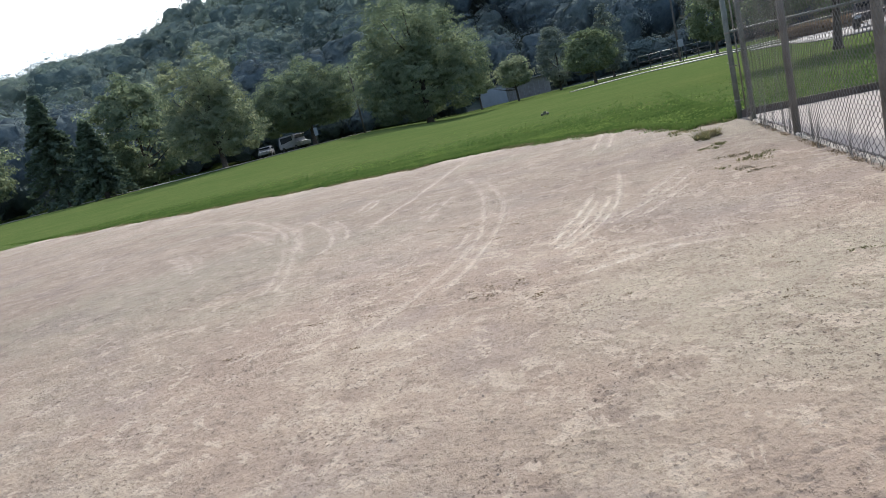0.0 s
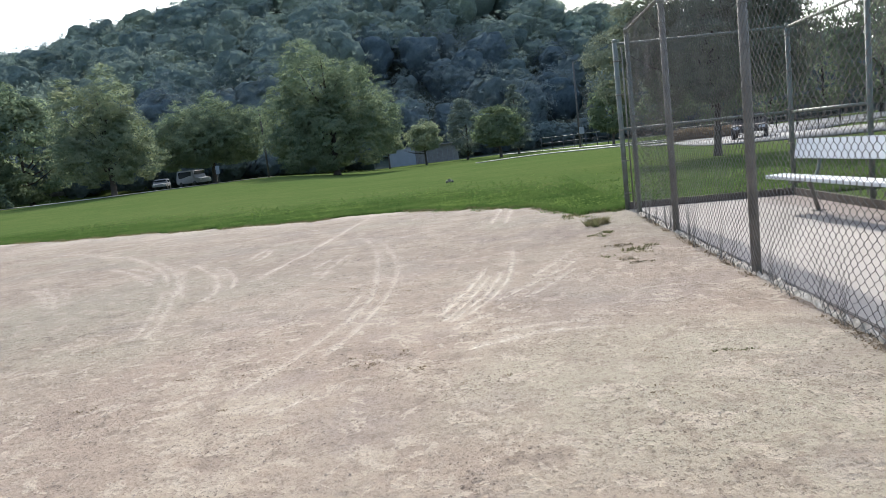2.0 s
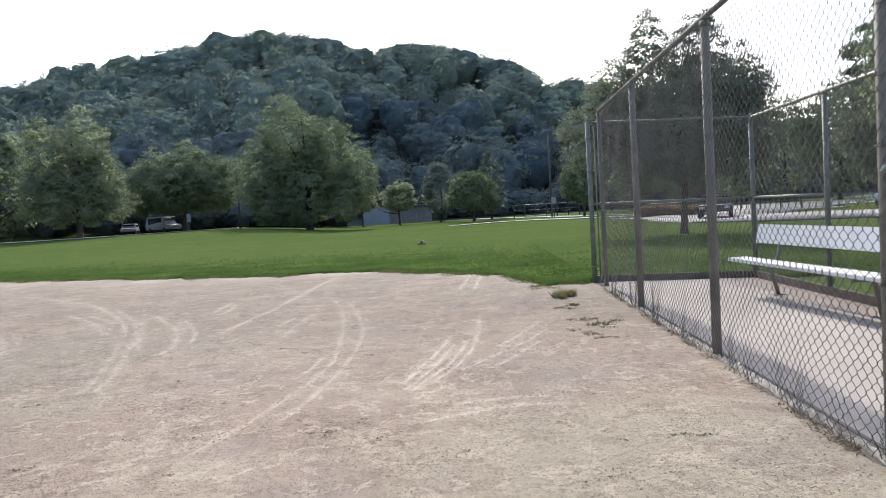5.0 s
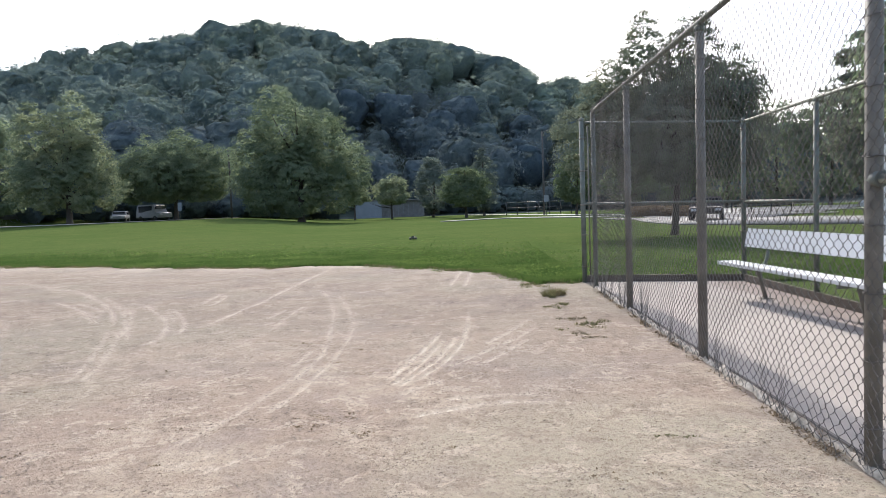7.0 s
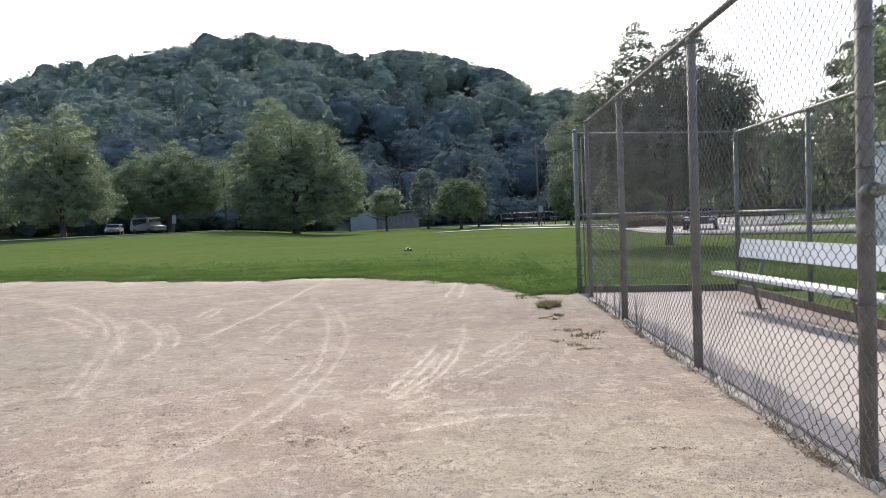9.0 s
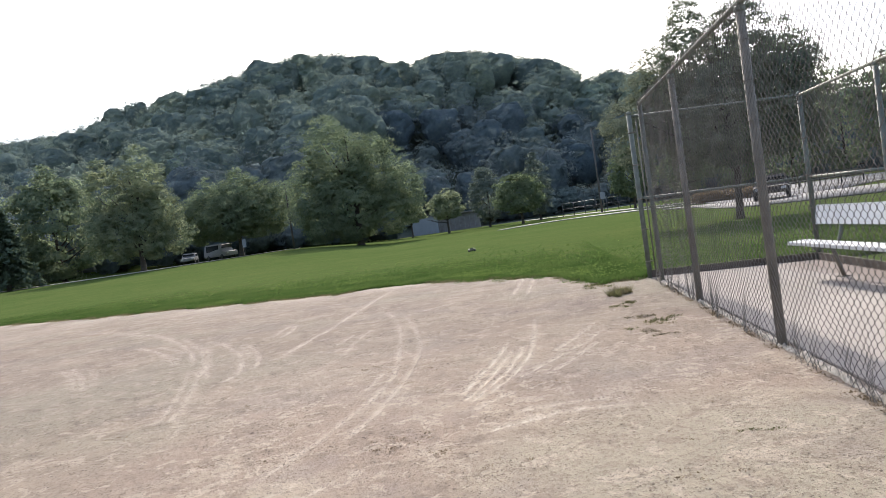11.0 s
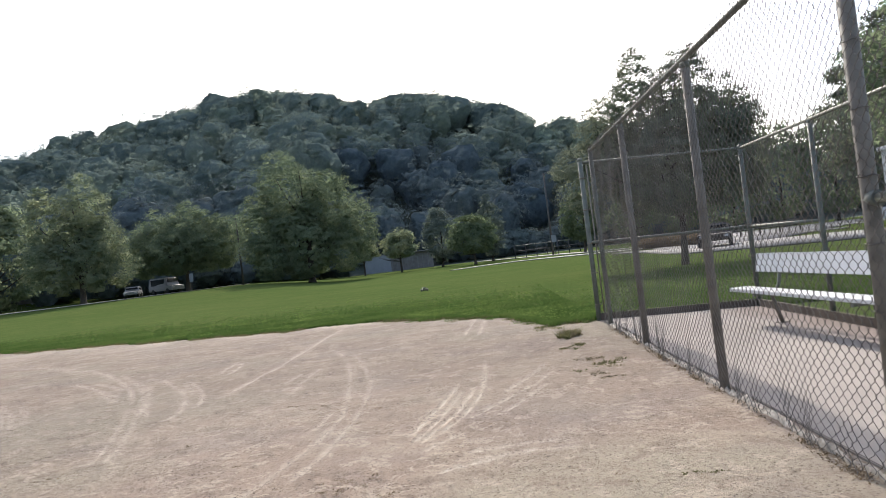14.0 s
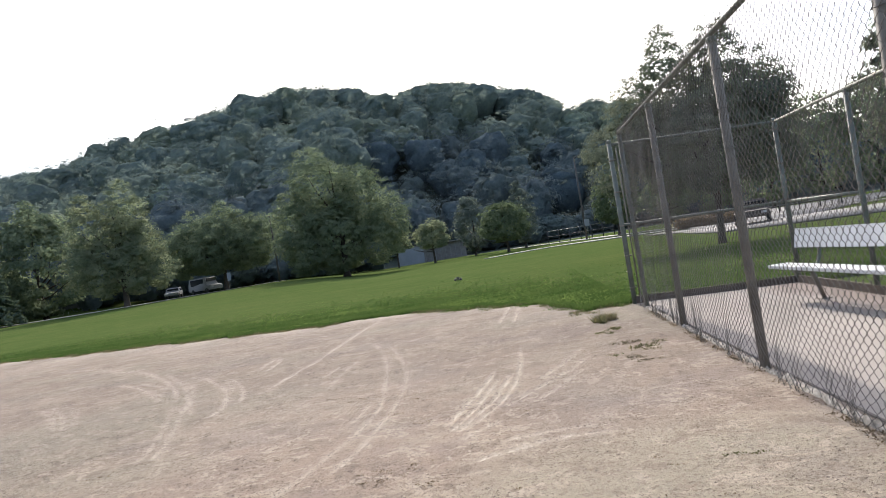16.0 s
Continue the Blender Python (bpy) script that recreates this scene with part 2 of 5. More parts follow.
def concrete_build(node, links, shader, nodes):
    at = node("ShaderNodeTexCoord").outputs["Object"]
    broad, fine = noise_of(node, 1.2, 5, 0.65, at), noise_of(node, 70, 3, 0.6, at)
    colour = ramp(node, broad, [(0.3, (0.225, 0.196, 0.170)), (0.6, (0.262, 0.229, 0.198)), (0.8, (0.287, 0.252, 0.215))])
    colour = mixed(node, node("ShaderNodeMapRange", {"Value": fine, "From Min": 0.5, "From Max": 0.8, "To Max": 0.35}).outputs[0], colour, (0.215, 0.19, 0.165))
    # Brown soil along the back, widened to paint in the bench's shadow.
    soil_and_shadow = node("ShaderNodeSeparateXYZ", {0: at}).outputs[0]
    soil_and_shadow = node("ShaderNodeMath", {0: soil_and_shadow, 1: noise_of(node, 2.2, 5, 0.65, at)}, operation="ADD").outputs[0]
    colour = mixed(node, node("ShaderNodeMapRange", {"Value": soil_and_shadow, "From Min": 3.9, "From Max": 4.2, "To Max": 0.75}).outputs[0], colour, (0.135, 0.095, 0.075))
    links.new(colour, shader.inputs["Base Color"])
    shader.inputs["Roughness"].default_value = 0.9
    links.new(node("ShaderNodeBump", {"Height": fine, "Strength": 0.3, "Distance": 0.004}).outputs[0], shader.inputs["Normal"])


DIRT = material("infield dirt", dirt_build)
GRASS = material("mown grass", grass_build)
SLAB = material("dusty concrete", concrete_build)
STRIP = plain("grey concrete", (0.37, 0.325, 0.265), 0.95, vary=0.45, scale=22, bump=0.8)
PAVING = plain("pale concrete path", (0.30, 0.285, 0.25), 0.9, vary=0.12, scale=0.8, bump=0.2)
ASPHALT = plain("weathered pale asphalt", (0.175, 0.168, 0.16), 0.9, vary=0.15, scale=0.6, bump=0.2)
GALV = plain("weathered galvanised steel", (0.108, 0.118, 0.097), 0.6, 0.0, 0.25, 9.0, 0.15)
RUSTY = plain("stained galvanised steel", (0.155, 0.138, 0.112), 0.7, 0.0, 0.3, 6.0, 0.2)
WIRE = plain("dull galvanised wire", (0.118, 0.104, 0.092), 0.55, 0.25, 0.3, 3.0, 0.0)
ALU = plain("aluminium plank", (0.6, 0.6, 0.6), 0.45, 0.1, 0.06, 4.0, 0.05)
BOARD = plain("weathered brown timber", (0.085, 0.065, 0.05), 0.85, 0.0, 0.35, 7.0, 0.4)
BARK = plain("bark", (0.055, 0.046, 0.038), 0.95, 0.0, 0.35, 5.0, 0.8, 25.0)
BLADE = leafy("grass blades", (0.040, 0.074, 0.021), (0.060, 0.102, 0.029), (0.088, 0.126, 0.040), 0.4, 1.0)
FLOWER = leafy("clover flowers", (0.085, 0.13, 0.034), (0.115, 0.17, 0.045), (0.15, 0.20, 0.065), 0.4, 1.0, 1.5)
DRY = leafy("dry grass", (0.13, 0.105, 0.08), (0.19, 0.158, 0.118), (0.13, 0.112, 0.078), 0.4, 0.9)
OLIVE = leafy("half-dry weeds", (0.07, 0.078, 0.038), (0.112, 0.110, 0.056), (0.18, 0.152, 0.098), 0.4, 0.9, 5.0)
STONE = plain("dirt clods", (0.19, 0.152, 0.122), 0.95, vary=0.4, scale=20)
LEAF_OAK = leafy("maple leaves", (0.100, 0.133, 0.094), (0.128, 0.165, 0.111), (0.175, 0.204, 0.131), 0.5)
LEAF_PALE = leafy("pale sycamore leaves", (0.120, 0.154, 0.108), (0.155, 0.188, 0.128), (0.212, 0.232, 0.154), 0.52)
LEAF_SMALL = leafy("fresh green leaves", (0.07, 0.094, 0.059), (0.096, 0.127, 0.078), (0.123, 0.152, 0.092), 0.45)
LEAF_GREY = leafy("grey green leaves", (0.084, 0.108, 0.099), (0.112, 0.136, 0.118), (0.131, 0.155, 0.133), 0.4)
LEAF_NEAR = leafy("shade tree leaves", (0.081, 0.096, 0.081), (0.139, 0.158, 0.124), (0.201, 0.217, 0.155), 0.35, 0.5)
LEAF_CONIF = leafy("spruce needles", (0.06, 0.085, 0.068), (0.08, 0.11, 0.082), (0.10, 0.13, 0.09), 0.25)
# Darker, bluish copy of the woodland leaves, painted for shade and haze.
LEAF_SHADED = material("shaded woodland leaves", hill_build((0.116, 0.145, 0.155), (0.130, 0.162, 0.170), 0.3))
# Leaf colours lifted and blued to stand in for distance haze.
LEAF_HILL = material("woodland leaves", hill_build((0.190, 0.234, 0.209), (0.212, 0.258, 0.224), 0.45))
SOIL = plain("woodland floor", (0.035, 0.048, 0.034), 0.95, vary=0.4, scale=0.3)
WHITE = plain("white painted metal", (0.42, 0.43, 0.45), 0.5, vary=0.06, scale=2)
PALE_WALL = plain("pale blue-grey siding", (0.22, 0.245, 0.27), 0.8, vary=0.08, scale=1.0)
DARK = plain("dark rubber and plastic", (0.03, 0.03, 0.032), 0.7, vary=0.3)
GLASS = plain("dark vehicle glass", (0.03, 0.035, 0.04), 0.15, vary=0.1, bump=0)
ROOFING = plain("grey roofing", (0.2, 0.2, 0.21), 0.9, vary=0.2, scale=2)
POLE = plain("weathered timber pole", (0.07, 0.065, 0.06), 0.9, vary=0.3, scale=3)
LITTER = leafy("dead leaves", (0.143, 0.107, 0.078), (0.215, 0.163, 0.117), (0.13, 0.104, 0.075), 0.3, 0.9)

# ---- ground ----
EDGE_X = [-60.0, -26.0, -20.0, -17.5, -14.0, -11.6, -9.6, -7.5, -5.9, -4.4, -3.6, -2.9, -1.6, -0.3, 0.25, 0.5, 0.62, 0.84, 1.05, 1.5, 1.9]
EDGE_Y = [40.0, 24.6, 21.9, 20.9, 19.3, 18.3, 17.6, 16.6, 16.1, 15.5, 16.0, 15.9, 14.8, 13.6, 13.2, 12.85, 12.1, 11.5, 11.05, 10.95, 10.95]
RIDGE_AZ = [-75, -60, -48, -44.4, -41.2, -37.6, -33.7, -31.9, -30.6, -28.7, -26.1, -24, -21.9, -20.2, -17.6, -15.3, -13.1, -10.8, -9, -8.1, -6.2, -4.3, -1.5, 0.8, 3.1, 4.5, 5.1, 6.5, 7.7, 9.5, 16, 24, 34, 50]
RIDGE_EL = [5.0, 6.5, 9.0, 9.6, 10.2, 10.5, 11.2, 11.8, 12.6, 12.6, 13.3, 14.0, 14.6, 15.0, 15.3, 15.4, 15.2, 14.8, 14.2, 14.0, 14.6, 14.6, 13.9, 13.1, 12.3, 11.6, 10.4, 10.5, 10.8, 10.2, 8.0, 4.5, 3.0, 2.0]


def land(x, y):
    """Height of the ground: level by the field, a low rise to the west, the wooded hill behind."""
    x, y = np.asarray(x, float), np.asarray(y, float)
    r, az = np.hypot(x, y), np.degrees(np.arctan2(x, y))
    rise = 1.0 * ease(-11, -21, az) * ease(30, 85, r) * ease(-150, -100, az)
    top = 250 * np.tan(np.radians(np.interp(az, RIDGE_AZ, RIDGE_EL))) - 8.9
    top = np.where(np.abs(az) > 75, 5.0, top)
    foot = 112 + 18 * ease(-15, -10, az)
    up = np.clip((r - foot) / (255 - foot), 0, 1)
    hill = top * (0.72 * up * up * (3 - 2 * up) + 0.28 * up) * (1 - 0.6 * ease(262, 420, r))
    return rise + np.where((az > -75) & (az < 50), hill, 0)


def edge(x):
    return np.interp(x, EDGE_X, EDGE_Y)


def ragged(x):
    far = np.clip(edge(x) / 16.0, 0.3, 1.6) ** 2
    return edge(x) + far * (0.09 * np.sin(1.7 * x) * np.sin(0.63 * x + 1) + ease(-26, -14, x) * 0.13 * np.sin(4.3 * x + 0.6) * np.sin(1.1 * x)) + 0.11 * np.sin(3.1 * x + 1) * np.sin(1.3 * x) + ease(-15, -7, x) * (0.10 * np.sin(9.7 * x) * np.sin(2.3 * x) + 0.07 * np.sin(17 * x + 2) * np.sin(3.7 * x) + 0.05 * np.sin(41 * x)) + ease(-5, -1, x) * (0.10 * np.sin(13.3 * x + 0.7) * np.sin(4.9 * x) + 0.06 * np.sin(29 * x + 1.1) * np.sin(7.7 * x))


def build_ground():
    radii = np.concatenate([np.linspace(0, 40, 41), np.geomspace(42, 1600, 70)])
    angles = np.linspace(0, 2 * np.pi, 241)[:-1]
    rr, aa = np.meshgrid(radii[1:], angles, indexing="ij")
    x, y = rr * np.sin(aa), rr * np.cos(aa)
    z = land(x, y) - 0.02
    verts = np.vstack([[[0, 0, -0.02]], np.stack([x, y, z], -1).reshape(-1, 3)])
    n, faces = len(angles), []
    for i in range(len(radii) - 2):
        a = 1 + i * n + np.arange(n)
        b = 1 + i * n + (np.arange(n) + 1) % n
        faces.append(np.stack([a, b, b + n, a + n], -1))
    ob = quads("ground", verts, GRASS, np.vstack(faces))
    fan = bmesh.new()
    fan.from_mesh(ob.data)
    fan.verts.ensure_lookup_table()
    for k in range(n):
        fan.faces.new((fan.verts[0], fan.verts[1 + (k + 1) % n], fan.verts[1 + k]))
    bmesh.ops.recalc_face_normals(fan, faces=fan.faces)
    if sum(f.normal.z for f in fan.faces) < 0:
        bmesh.ops.reverse_faces(fan, faces=fan.faces)
    fan.to_mesh(ob.data)
    fan.free()
    ob.data.polygons.foreach_set("use_smooth", [True] * len(ob.data.polygons))
    tagged(ob, "mown green park lawn rising to a wooded hill", "lawn", kind="structure")


build_ground()

# wheel tracks: way points on the dirt, width between the wheels, depth
LOOPS_WEST = [
    ([(-8.75, 12.78), (-7.72, 12.06), (-7.05, 11.59), (-6.12, 10.52), (-5.41, 9.6), (-4.89, 8.85), (-4.48, 8.17), (-4.2, 7.65)], 0.0, 1.15),
    ([(-6.06, 10.75), (-5.2, 9.53), (-4.69, 8.79), (-4.26, 8.03), (-3.85, 7.22), (-3.56, 6.52)], 0.0, 0.94),
    ([(-5.0, 9.31), (-4.58, 8.76), (-4.17, 8.01), (-3.8, 7.21), (-3.46, 6.6)], 0.0, 0.88),
    ([(-6.58, 10.13), (-5.98, 9.62), (-5.51, 9.12), (-5.03, 8.57), (-4.58, 8.12)], 0.0, 1.15),
    ([(-5.12, 8.6), (-4.75, 8.13), (-4.49, 7.87)], 0.0, 1.12),
    ([(-6.03, 9.9), (-5.44, 9.35), (-4.95, 8.82)], 0.0, 1.12),
    ([(-3.98, 7.26), (-3.66, 6.59), (-3.37, 5.92), (-3.15, 5.34), (-3.03, 4.93)], 0.12, 0.69),
]
LOOPS_MIDDLE = [
    ([(-5.08, 9.71), (-4.7, 9.37), (-4.1, 8.57), (-3.79, 8.1), (-3.47, 7.46), (-3.25, 6.9), (-3.19, 6.54), (-3.22, 6.39)], 0.0, 1.12),
    ([(-4.19, 8.96), (-3.79, 8.31), (-3.52, 7.76)], 0.0, 0.94),
    ([(-4.18, 9.06), (-3.82, 8.53), (-3.46, 7.89), (-3.21, 7.33), (-3.1, 6.92)], 0.0, 1.06),
    ([(-3.83, 9.36), (-3.92, 9.83), (-3.96, 10.26), (-4.05, 10.69)], 0.0, 1.0),
    ([(-3.72, 9.16), (-3.68, 9.46), (-3.77, 10.01), (-3.91, 10.44)], 0.0, 1.0),
    ([(-6.68, 8.58), (-5.86, 7.67), (-5.24, 6.87)], 0.0, 0.88),
    ([(-6.67, 8.74), (-5.74, 7.7), (-5.05, 6.75)], 0.0, 0.88),
    ([(-6.16, 8.47), (-5.62, 7.79), (-5.11, 6.98)], 0.0, 0.75),
    ([(-9.79, 10.57), (-8.67, 9.21), (-8.12, 8.4)], 0.25, 0.75),
    ([(-10.0, 13.53), (-9.5, 13.51), (-8.59, 12.89), (-7.64, 12.11)], 0.0, 0.88),
]
LONG_ARCS = [
    ([(-3.04, 7.29), (-3.01, 7.89), (-3.0, 8.75), (-2.98, 9.4), (-3.03, 10.51), (-3.06, 11.8), (-3.12, 13.07), (-3.12, 14.6)], 0.0, 1.2),
    ([(-2.82, 11.45), (-2.23, 10.13), (-1.86, 8.86), (-1.63, 7.89), (-1.46, 6.95), (-1.35, 6.34), (-1.28, 5.73), (-1.28, 5.32), (-1.3, 5.0)], 0.0, 0.6),
    ([(-1.35, 6.34), (-1.28, 5.73), (-1.28, 5.32), (-1.32, 4.8), (-1.38, 4.4), (-1.43, 4.04), (-1.5, 3.75), (-1.6, 3.4)], 0.0, 0.6),
    ([(-2.17, 10.44), (-1.73, 9.07), (-1.4, 7.82), (-1.22, 6.89), (-1.16, 6.17), (-1.13, 5.59)], 0.0, 0.5),
    ([(-1.22, 6.89), (-1.16, 6.17), (-1.13, 5.59), (-1.14, 5.2), (-1.15, 4.79), (-1.18, 4.4), (-1.26, 4.0)], 0.0, 0.65),
    ([(-2.4, 8.6), (-2.43, 7.9)], 0.0, 0.9),
    ([(-2.23, 8.9), (-2.21, 7.98), (-2.12, 7.0)], 0.0, 0.6),
    ([(-1.41, 5.95), (-1.41, 5.65), (-1.42, 5.35)], 0.0, 0.7),
    ([(-1.28, 3.08), (-1.17, 3.23), (-1.11, 3.35)], 0.0, 0.6),
    ([(-1.44, 3.19), (-1.31, 3.37)], 0.0, 0.5),
]
FANS_EAST = [
    ([(-0.28, 6.8), (-0.32, 6.37), (-0.38, 5.95), (-0.43, 5.66), (-0.49, 5.35), (-0.53, 5.04), (-0.57, 4.82)], 0.0, 1.25),
    ([(-0.23, 6.35), (-0.27, 6.05), (-0.32, 5.75), (-0.36, 5.44), (-0.41, 5.13), (-0.49, 4.83), (-0.54, 4.64)], 0.0, 0.9),
    ([(-0.12, 6.6), (-0.15, 6.15), (-0.2, 5.84), (-0.25, 5.46), (-0.33, 5.15), (-0.41, 4.87), (-0.49, 4.58)], 0.0, 1.0),
    ([(-0.02, 8.12), (-0.02, 7.24), (-0.04, 6.53), (-0.07, 6.05), (-0.13, 5.67), (-0.2, 5.31), (-0.29, 5.02), (-0.41, 4.67)], 0.0, 0.95),
    ([(0.67, 7.4), (0.45, 6.77), (0.35, 6.49), (0.23, 6.24), (0.14, 6.05)], 0.0, 0.85),
    ([(0.7, 7.0), (0.48, 6.35), (0.33, 6.09), (0.15, 5.76), (0.03, 5.53), (-0.09, 5.29), (-0.17, 5.17)], 0.0, 0.85),
    ([(0.59, 6.32), (0.42, 5.94), (0.29, 5.64), (0.16, 5.38), (0.05, 5.21)], 0.0, 0.8),
    ([(-0.16, 4.83), (-0.27, 4.69), (-0.36, 4.56), (-0.42, 4.44)], 0.0, 0.8),
]
LINES_EAST = [
    ([(0.6, 4.34), (0.42, 4.39), (0.23, 4.38), (0.05, 4.34), (-0.14, 4.28)], 0.0, 0.9),
    ([(0.58, 4.18), (0.4, 4.2), (0.23, 4.19), (0.06, 4.16), (-0.17, 4.12)], 0.0, 1.0),
    ([(0.08, 4.12), (-0.02, 4.08), (-0.13, 4.03), (-0.23, 3.97), (-0.29, 3.92)], 0.0, 1.2),
    ([(-0.2, 13.5), (-0.28, 12.05), (-0.35, 10.6)], 0.0, 0.9),
    ([(0.0, 13.3), (-0.06, 11.93), (-0.12, 10.5)], 0.0, 0.9),
    ([(-1.76, 10.15), (-1.3, 10.66)], 0.0, 0.7),
    ([(-5.35, 12.71), (-4.82, 13.24)], 0.0, 0.6),
    ([(-7.6, 13.39), (-6.77, 12.95)], 0.0, 0.6),
    ([(-3.71, 8.63), (-3.49, 9.14)], 0.0, 0.5),
    ([(-0.9, 7.2), (-0.55, 7.35), (-0.2, 7.4)], 0.0, 0.4),
]
TRACKS = LOOPS_WEST + LOOPS_MIDDLE + LONG_ARCS + FANS_EAST + LINES_EAST


def bend(points, count=60):
    """Points along a smooth curve through the given ones."""
    p = np.array(points, float)
    k = np.linspace(0, len(p) - 1, count)
    i = np.clip(k.astype(int), 0, len(p) - 2)
    u = (k - i)[:, None]
    q = np.vstack([2 * p[0] - p[1], p, 2 * p[-1] - p[-2]])
    a, b, c, d = q[i], q[i + 1], q[i + 2], q[i + 3]
    return 0.5 * (2 * b + (c - a) * u + (2 * a - 5 * b + 4 * c - d) * u**2 + (3 * b - a - 3 * c + d) * u**3)


def build_infield():
    ys = np.concatenate([np.linspace(-14, 1.2, 60), np.geomspace(1.23, 46, 470)])
    xs = np.concatenate([-np.geomspace(60, 7.04, 150), np.arange(-7.0, -1.8, 0.03), np.arange(-1.8, 0.9, 0.016), np.arange(0.9, 1.9, 0.03)])
    x, y = np.meshgrid(xs, ys, indexing="ij")
    x[-1, :] = 1.9
    lumps = np.zeros_like(x)
    flat = np.stack([x.ravel(), y.ravel()], -1)
    for scale, height in ((0.7, 0.006), (2.3, 0.006), (6.0, 0.004)):
        lumps += height * np.array([noise.noise((a * scale, b * scale, scale)) for a, b in flat]).reshape(x.shape)
    grain = rng.normal(0, 0.0026, x.shape)
    dust, rut = np.zeros_like(x), np.zeros_like(x)
    for points, gap, depth in TRACKS:
        line = bend(points, int(sum(math.dist(a, b) for a, b in zip(points, points[1:])) / 0.02))
        way = np.gradient(line, axis=0)
        way /= np.linalg.norm(way, axis=1)[:, None]
        side = np.stack([way[:, 1], -way[:, 0]], -1)
        for s in ((-0.5, 0.5) if gap else (0,)):
            path = line + side * gap * s
            lo, hi = path.min(0) - 0.3, path.max(0) + 0.3
            i0, i1 = np.searchsorted(xs, lo[0]), np.searchsorted(xs, hi[0])
            j0, j1 = np.searchsorted(ys, lo[1]), np.searchsorted(ys, hi[1])
            cut = np.s_[i0:i1, j0:j1]
            d2 = np.full(x[cut].shape, 9.0)
            where = np.zeros_like(d2)
            for k, (a, b) in enumerate(path):
                e = (x[cut] - a) ** 2 + (y[cut] - b) ** 2
                where = np.where(e < d2, k / len(path), where)
                d2 = np.minimum(d2, e)
            fade = np.clip(np.minimum(where, 1 - where) * 10, 0, 1) * (0.75 + 0.25 * np.sin(where * 31 + gap * 50 + depth * 7))
            half = 0.017 + 0.0017 * y[cut]
            core = np.exp(-d2 / (half * 0.8) ** 2) * fade
            rim = np.exp(-((np.sqrt(d2) - 1.5 * half) / (0.5 * half)) ** 2) * fade
            dust[cut] = np.maximum(dust[cut], depth * (0.74 * core + 0.2 * np.exp(-d2 / (2.6 * half) ** 2) * fade))
            rut[cut] += depth * (-0.008 * core + 0.007 * rim)
    broad = np.array([noise.noise((a * 0.35, b * 0.22, 5)) for a, b in flat]).reshape(x.shape)
    dust = np.clip(dust * (0.9 + rng.normal(0, 0.16, x.shape)) + 0.2 * np.clip(broad, 0, 1), 0, 1)
    low = ragged(x) - y
    dust = np.clip(dust + np.exp(-np.clip(low, 0, 9) / (0.05 * np.clip(y, 4, 40))) * np.clip(0.35 + 0.75 * np.sin(2.1 * x + 0.9 * np.sin(0.7 * x)) * np.sin(0.9 * x + 1.3 * y) + 0.35 * rng.random(x.shape), 0, 1), 0, 1)
    z = lumps + grain + rut
    z = z - 0.02 * (1 - ease(0.0, 0.5, low))
    keep = low > 0
    face = keep[:-1, :-1] | keep[1:, :-1] | keep[:-1, 1:] | keep[1:, 1:]
    y = np.minimum(y, ragged(x))
    ids = np.arange(x.size).reshape(x.shape)
    f = np.stack([ids[:-1, :-1], ids[1:, :-1], ids[1:, 1:], ids[:-1, 1:]], -1)[face]
    used, f = np.unique(f, return_inverse=True)
    f = f.reshape(-1, 4)
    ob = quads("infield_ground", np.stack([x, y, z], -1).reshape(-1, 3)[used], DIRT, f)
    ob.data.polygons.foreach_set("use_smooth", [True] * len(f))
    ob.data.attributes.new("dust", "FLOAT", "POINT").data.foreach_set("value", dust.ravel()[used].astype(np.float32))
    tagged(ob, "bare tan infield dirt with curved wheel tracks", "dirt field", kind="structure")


build_infield()


def ribbon(name, points, widths, mat, lift, label, category):
    line = bend(points, 90)
    way = np.gradient(line, axis=0)
    way /= np.linalg.norm(way, axis=1)[:, None]
    side = np.stack([way[:, 1], -way[:, 0]], -1)
    w = np.interp(np.linspace(0, 1, 90), np.linspace(0, 1, len(widths)), widths)[:, None] / 2
    a, b = line + side * w, line - side * w
    both = np.stack([a, b], 1).reshape(-1, 2)
    verts = np.column_stack([both, land(both[:, 0], both[:, 1]) + lift])
    k = np.arange(0, 178, 2)
    ob = quads(name, verts, mat, np.stack([k, k + 1, k + 3, k + 2], -1))
    m = ob.modifiers.new("depth", "SOLIDIFY")
    m.thickness, m.offset = 0.06, 0.0
    return tagged(ob, label, category, kind="structure")


ribbon("path", [polar(-60, 100)[:2], polar(-44, 84)[:2], polar(-36, 78)[:2], polar(-29, 80)[:2], polar(-23, 90)[:2], polar(-20, 96)[:2]], [1.6, 1.6], PAVING, 0.03, "narrow pale footpath along the lawn edge", "path")
ribbon("path", [(-3.0, 64), (1, 69), (5.0, 69), (9.9, 62.5), (16, 55), (25, 48)], [0.9, 2.2, 2.6, 1.6, 1.6], PAVING, 0.03, "pale concrete footpath crossing the lawn", "path")
ribbon("path", [(-1, 110), (6.6, 92), (11.8, 74), (18, 64), (40, 56)], [2, 2.4, 2.0, 2.0], PAVING, 0.03, "pale concrete footpath by the trees", "path")
ribbon("road", [(10.4, 53), (12.2, 46), (15.2, 37.5), (20, 32.5), (34, 27)], [1.2, 3, 11, 10, 9], ASPHALT, 0.02, "pale weathered asphalt lane past the lawn", "road")
ribbon("car_park", [(15, 44), (20, 55), (27, 68), (36, 84)], [7, 13, 17, 20], ASPHALT, 0.026, "pale weathered asphalt car park beyond the lane", "car park")

# ---- plants ----


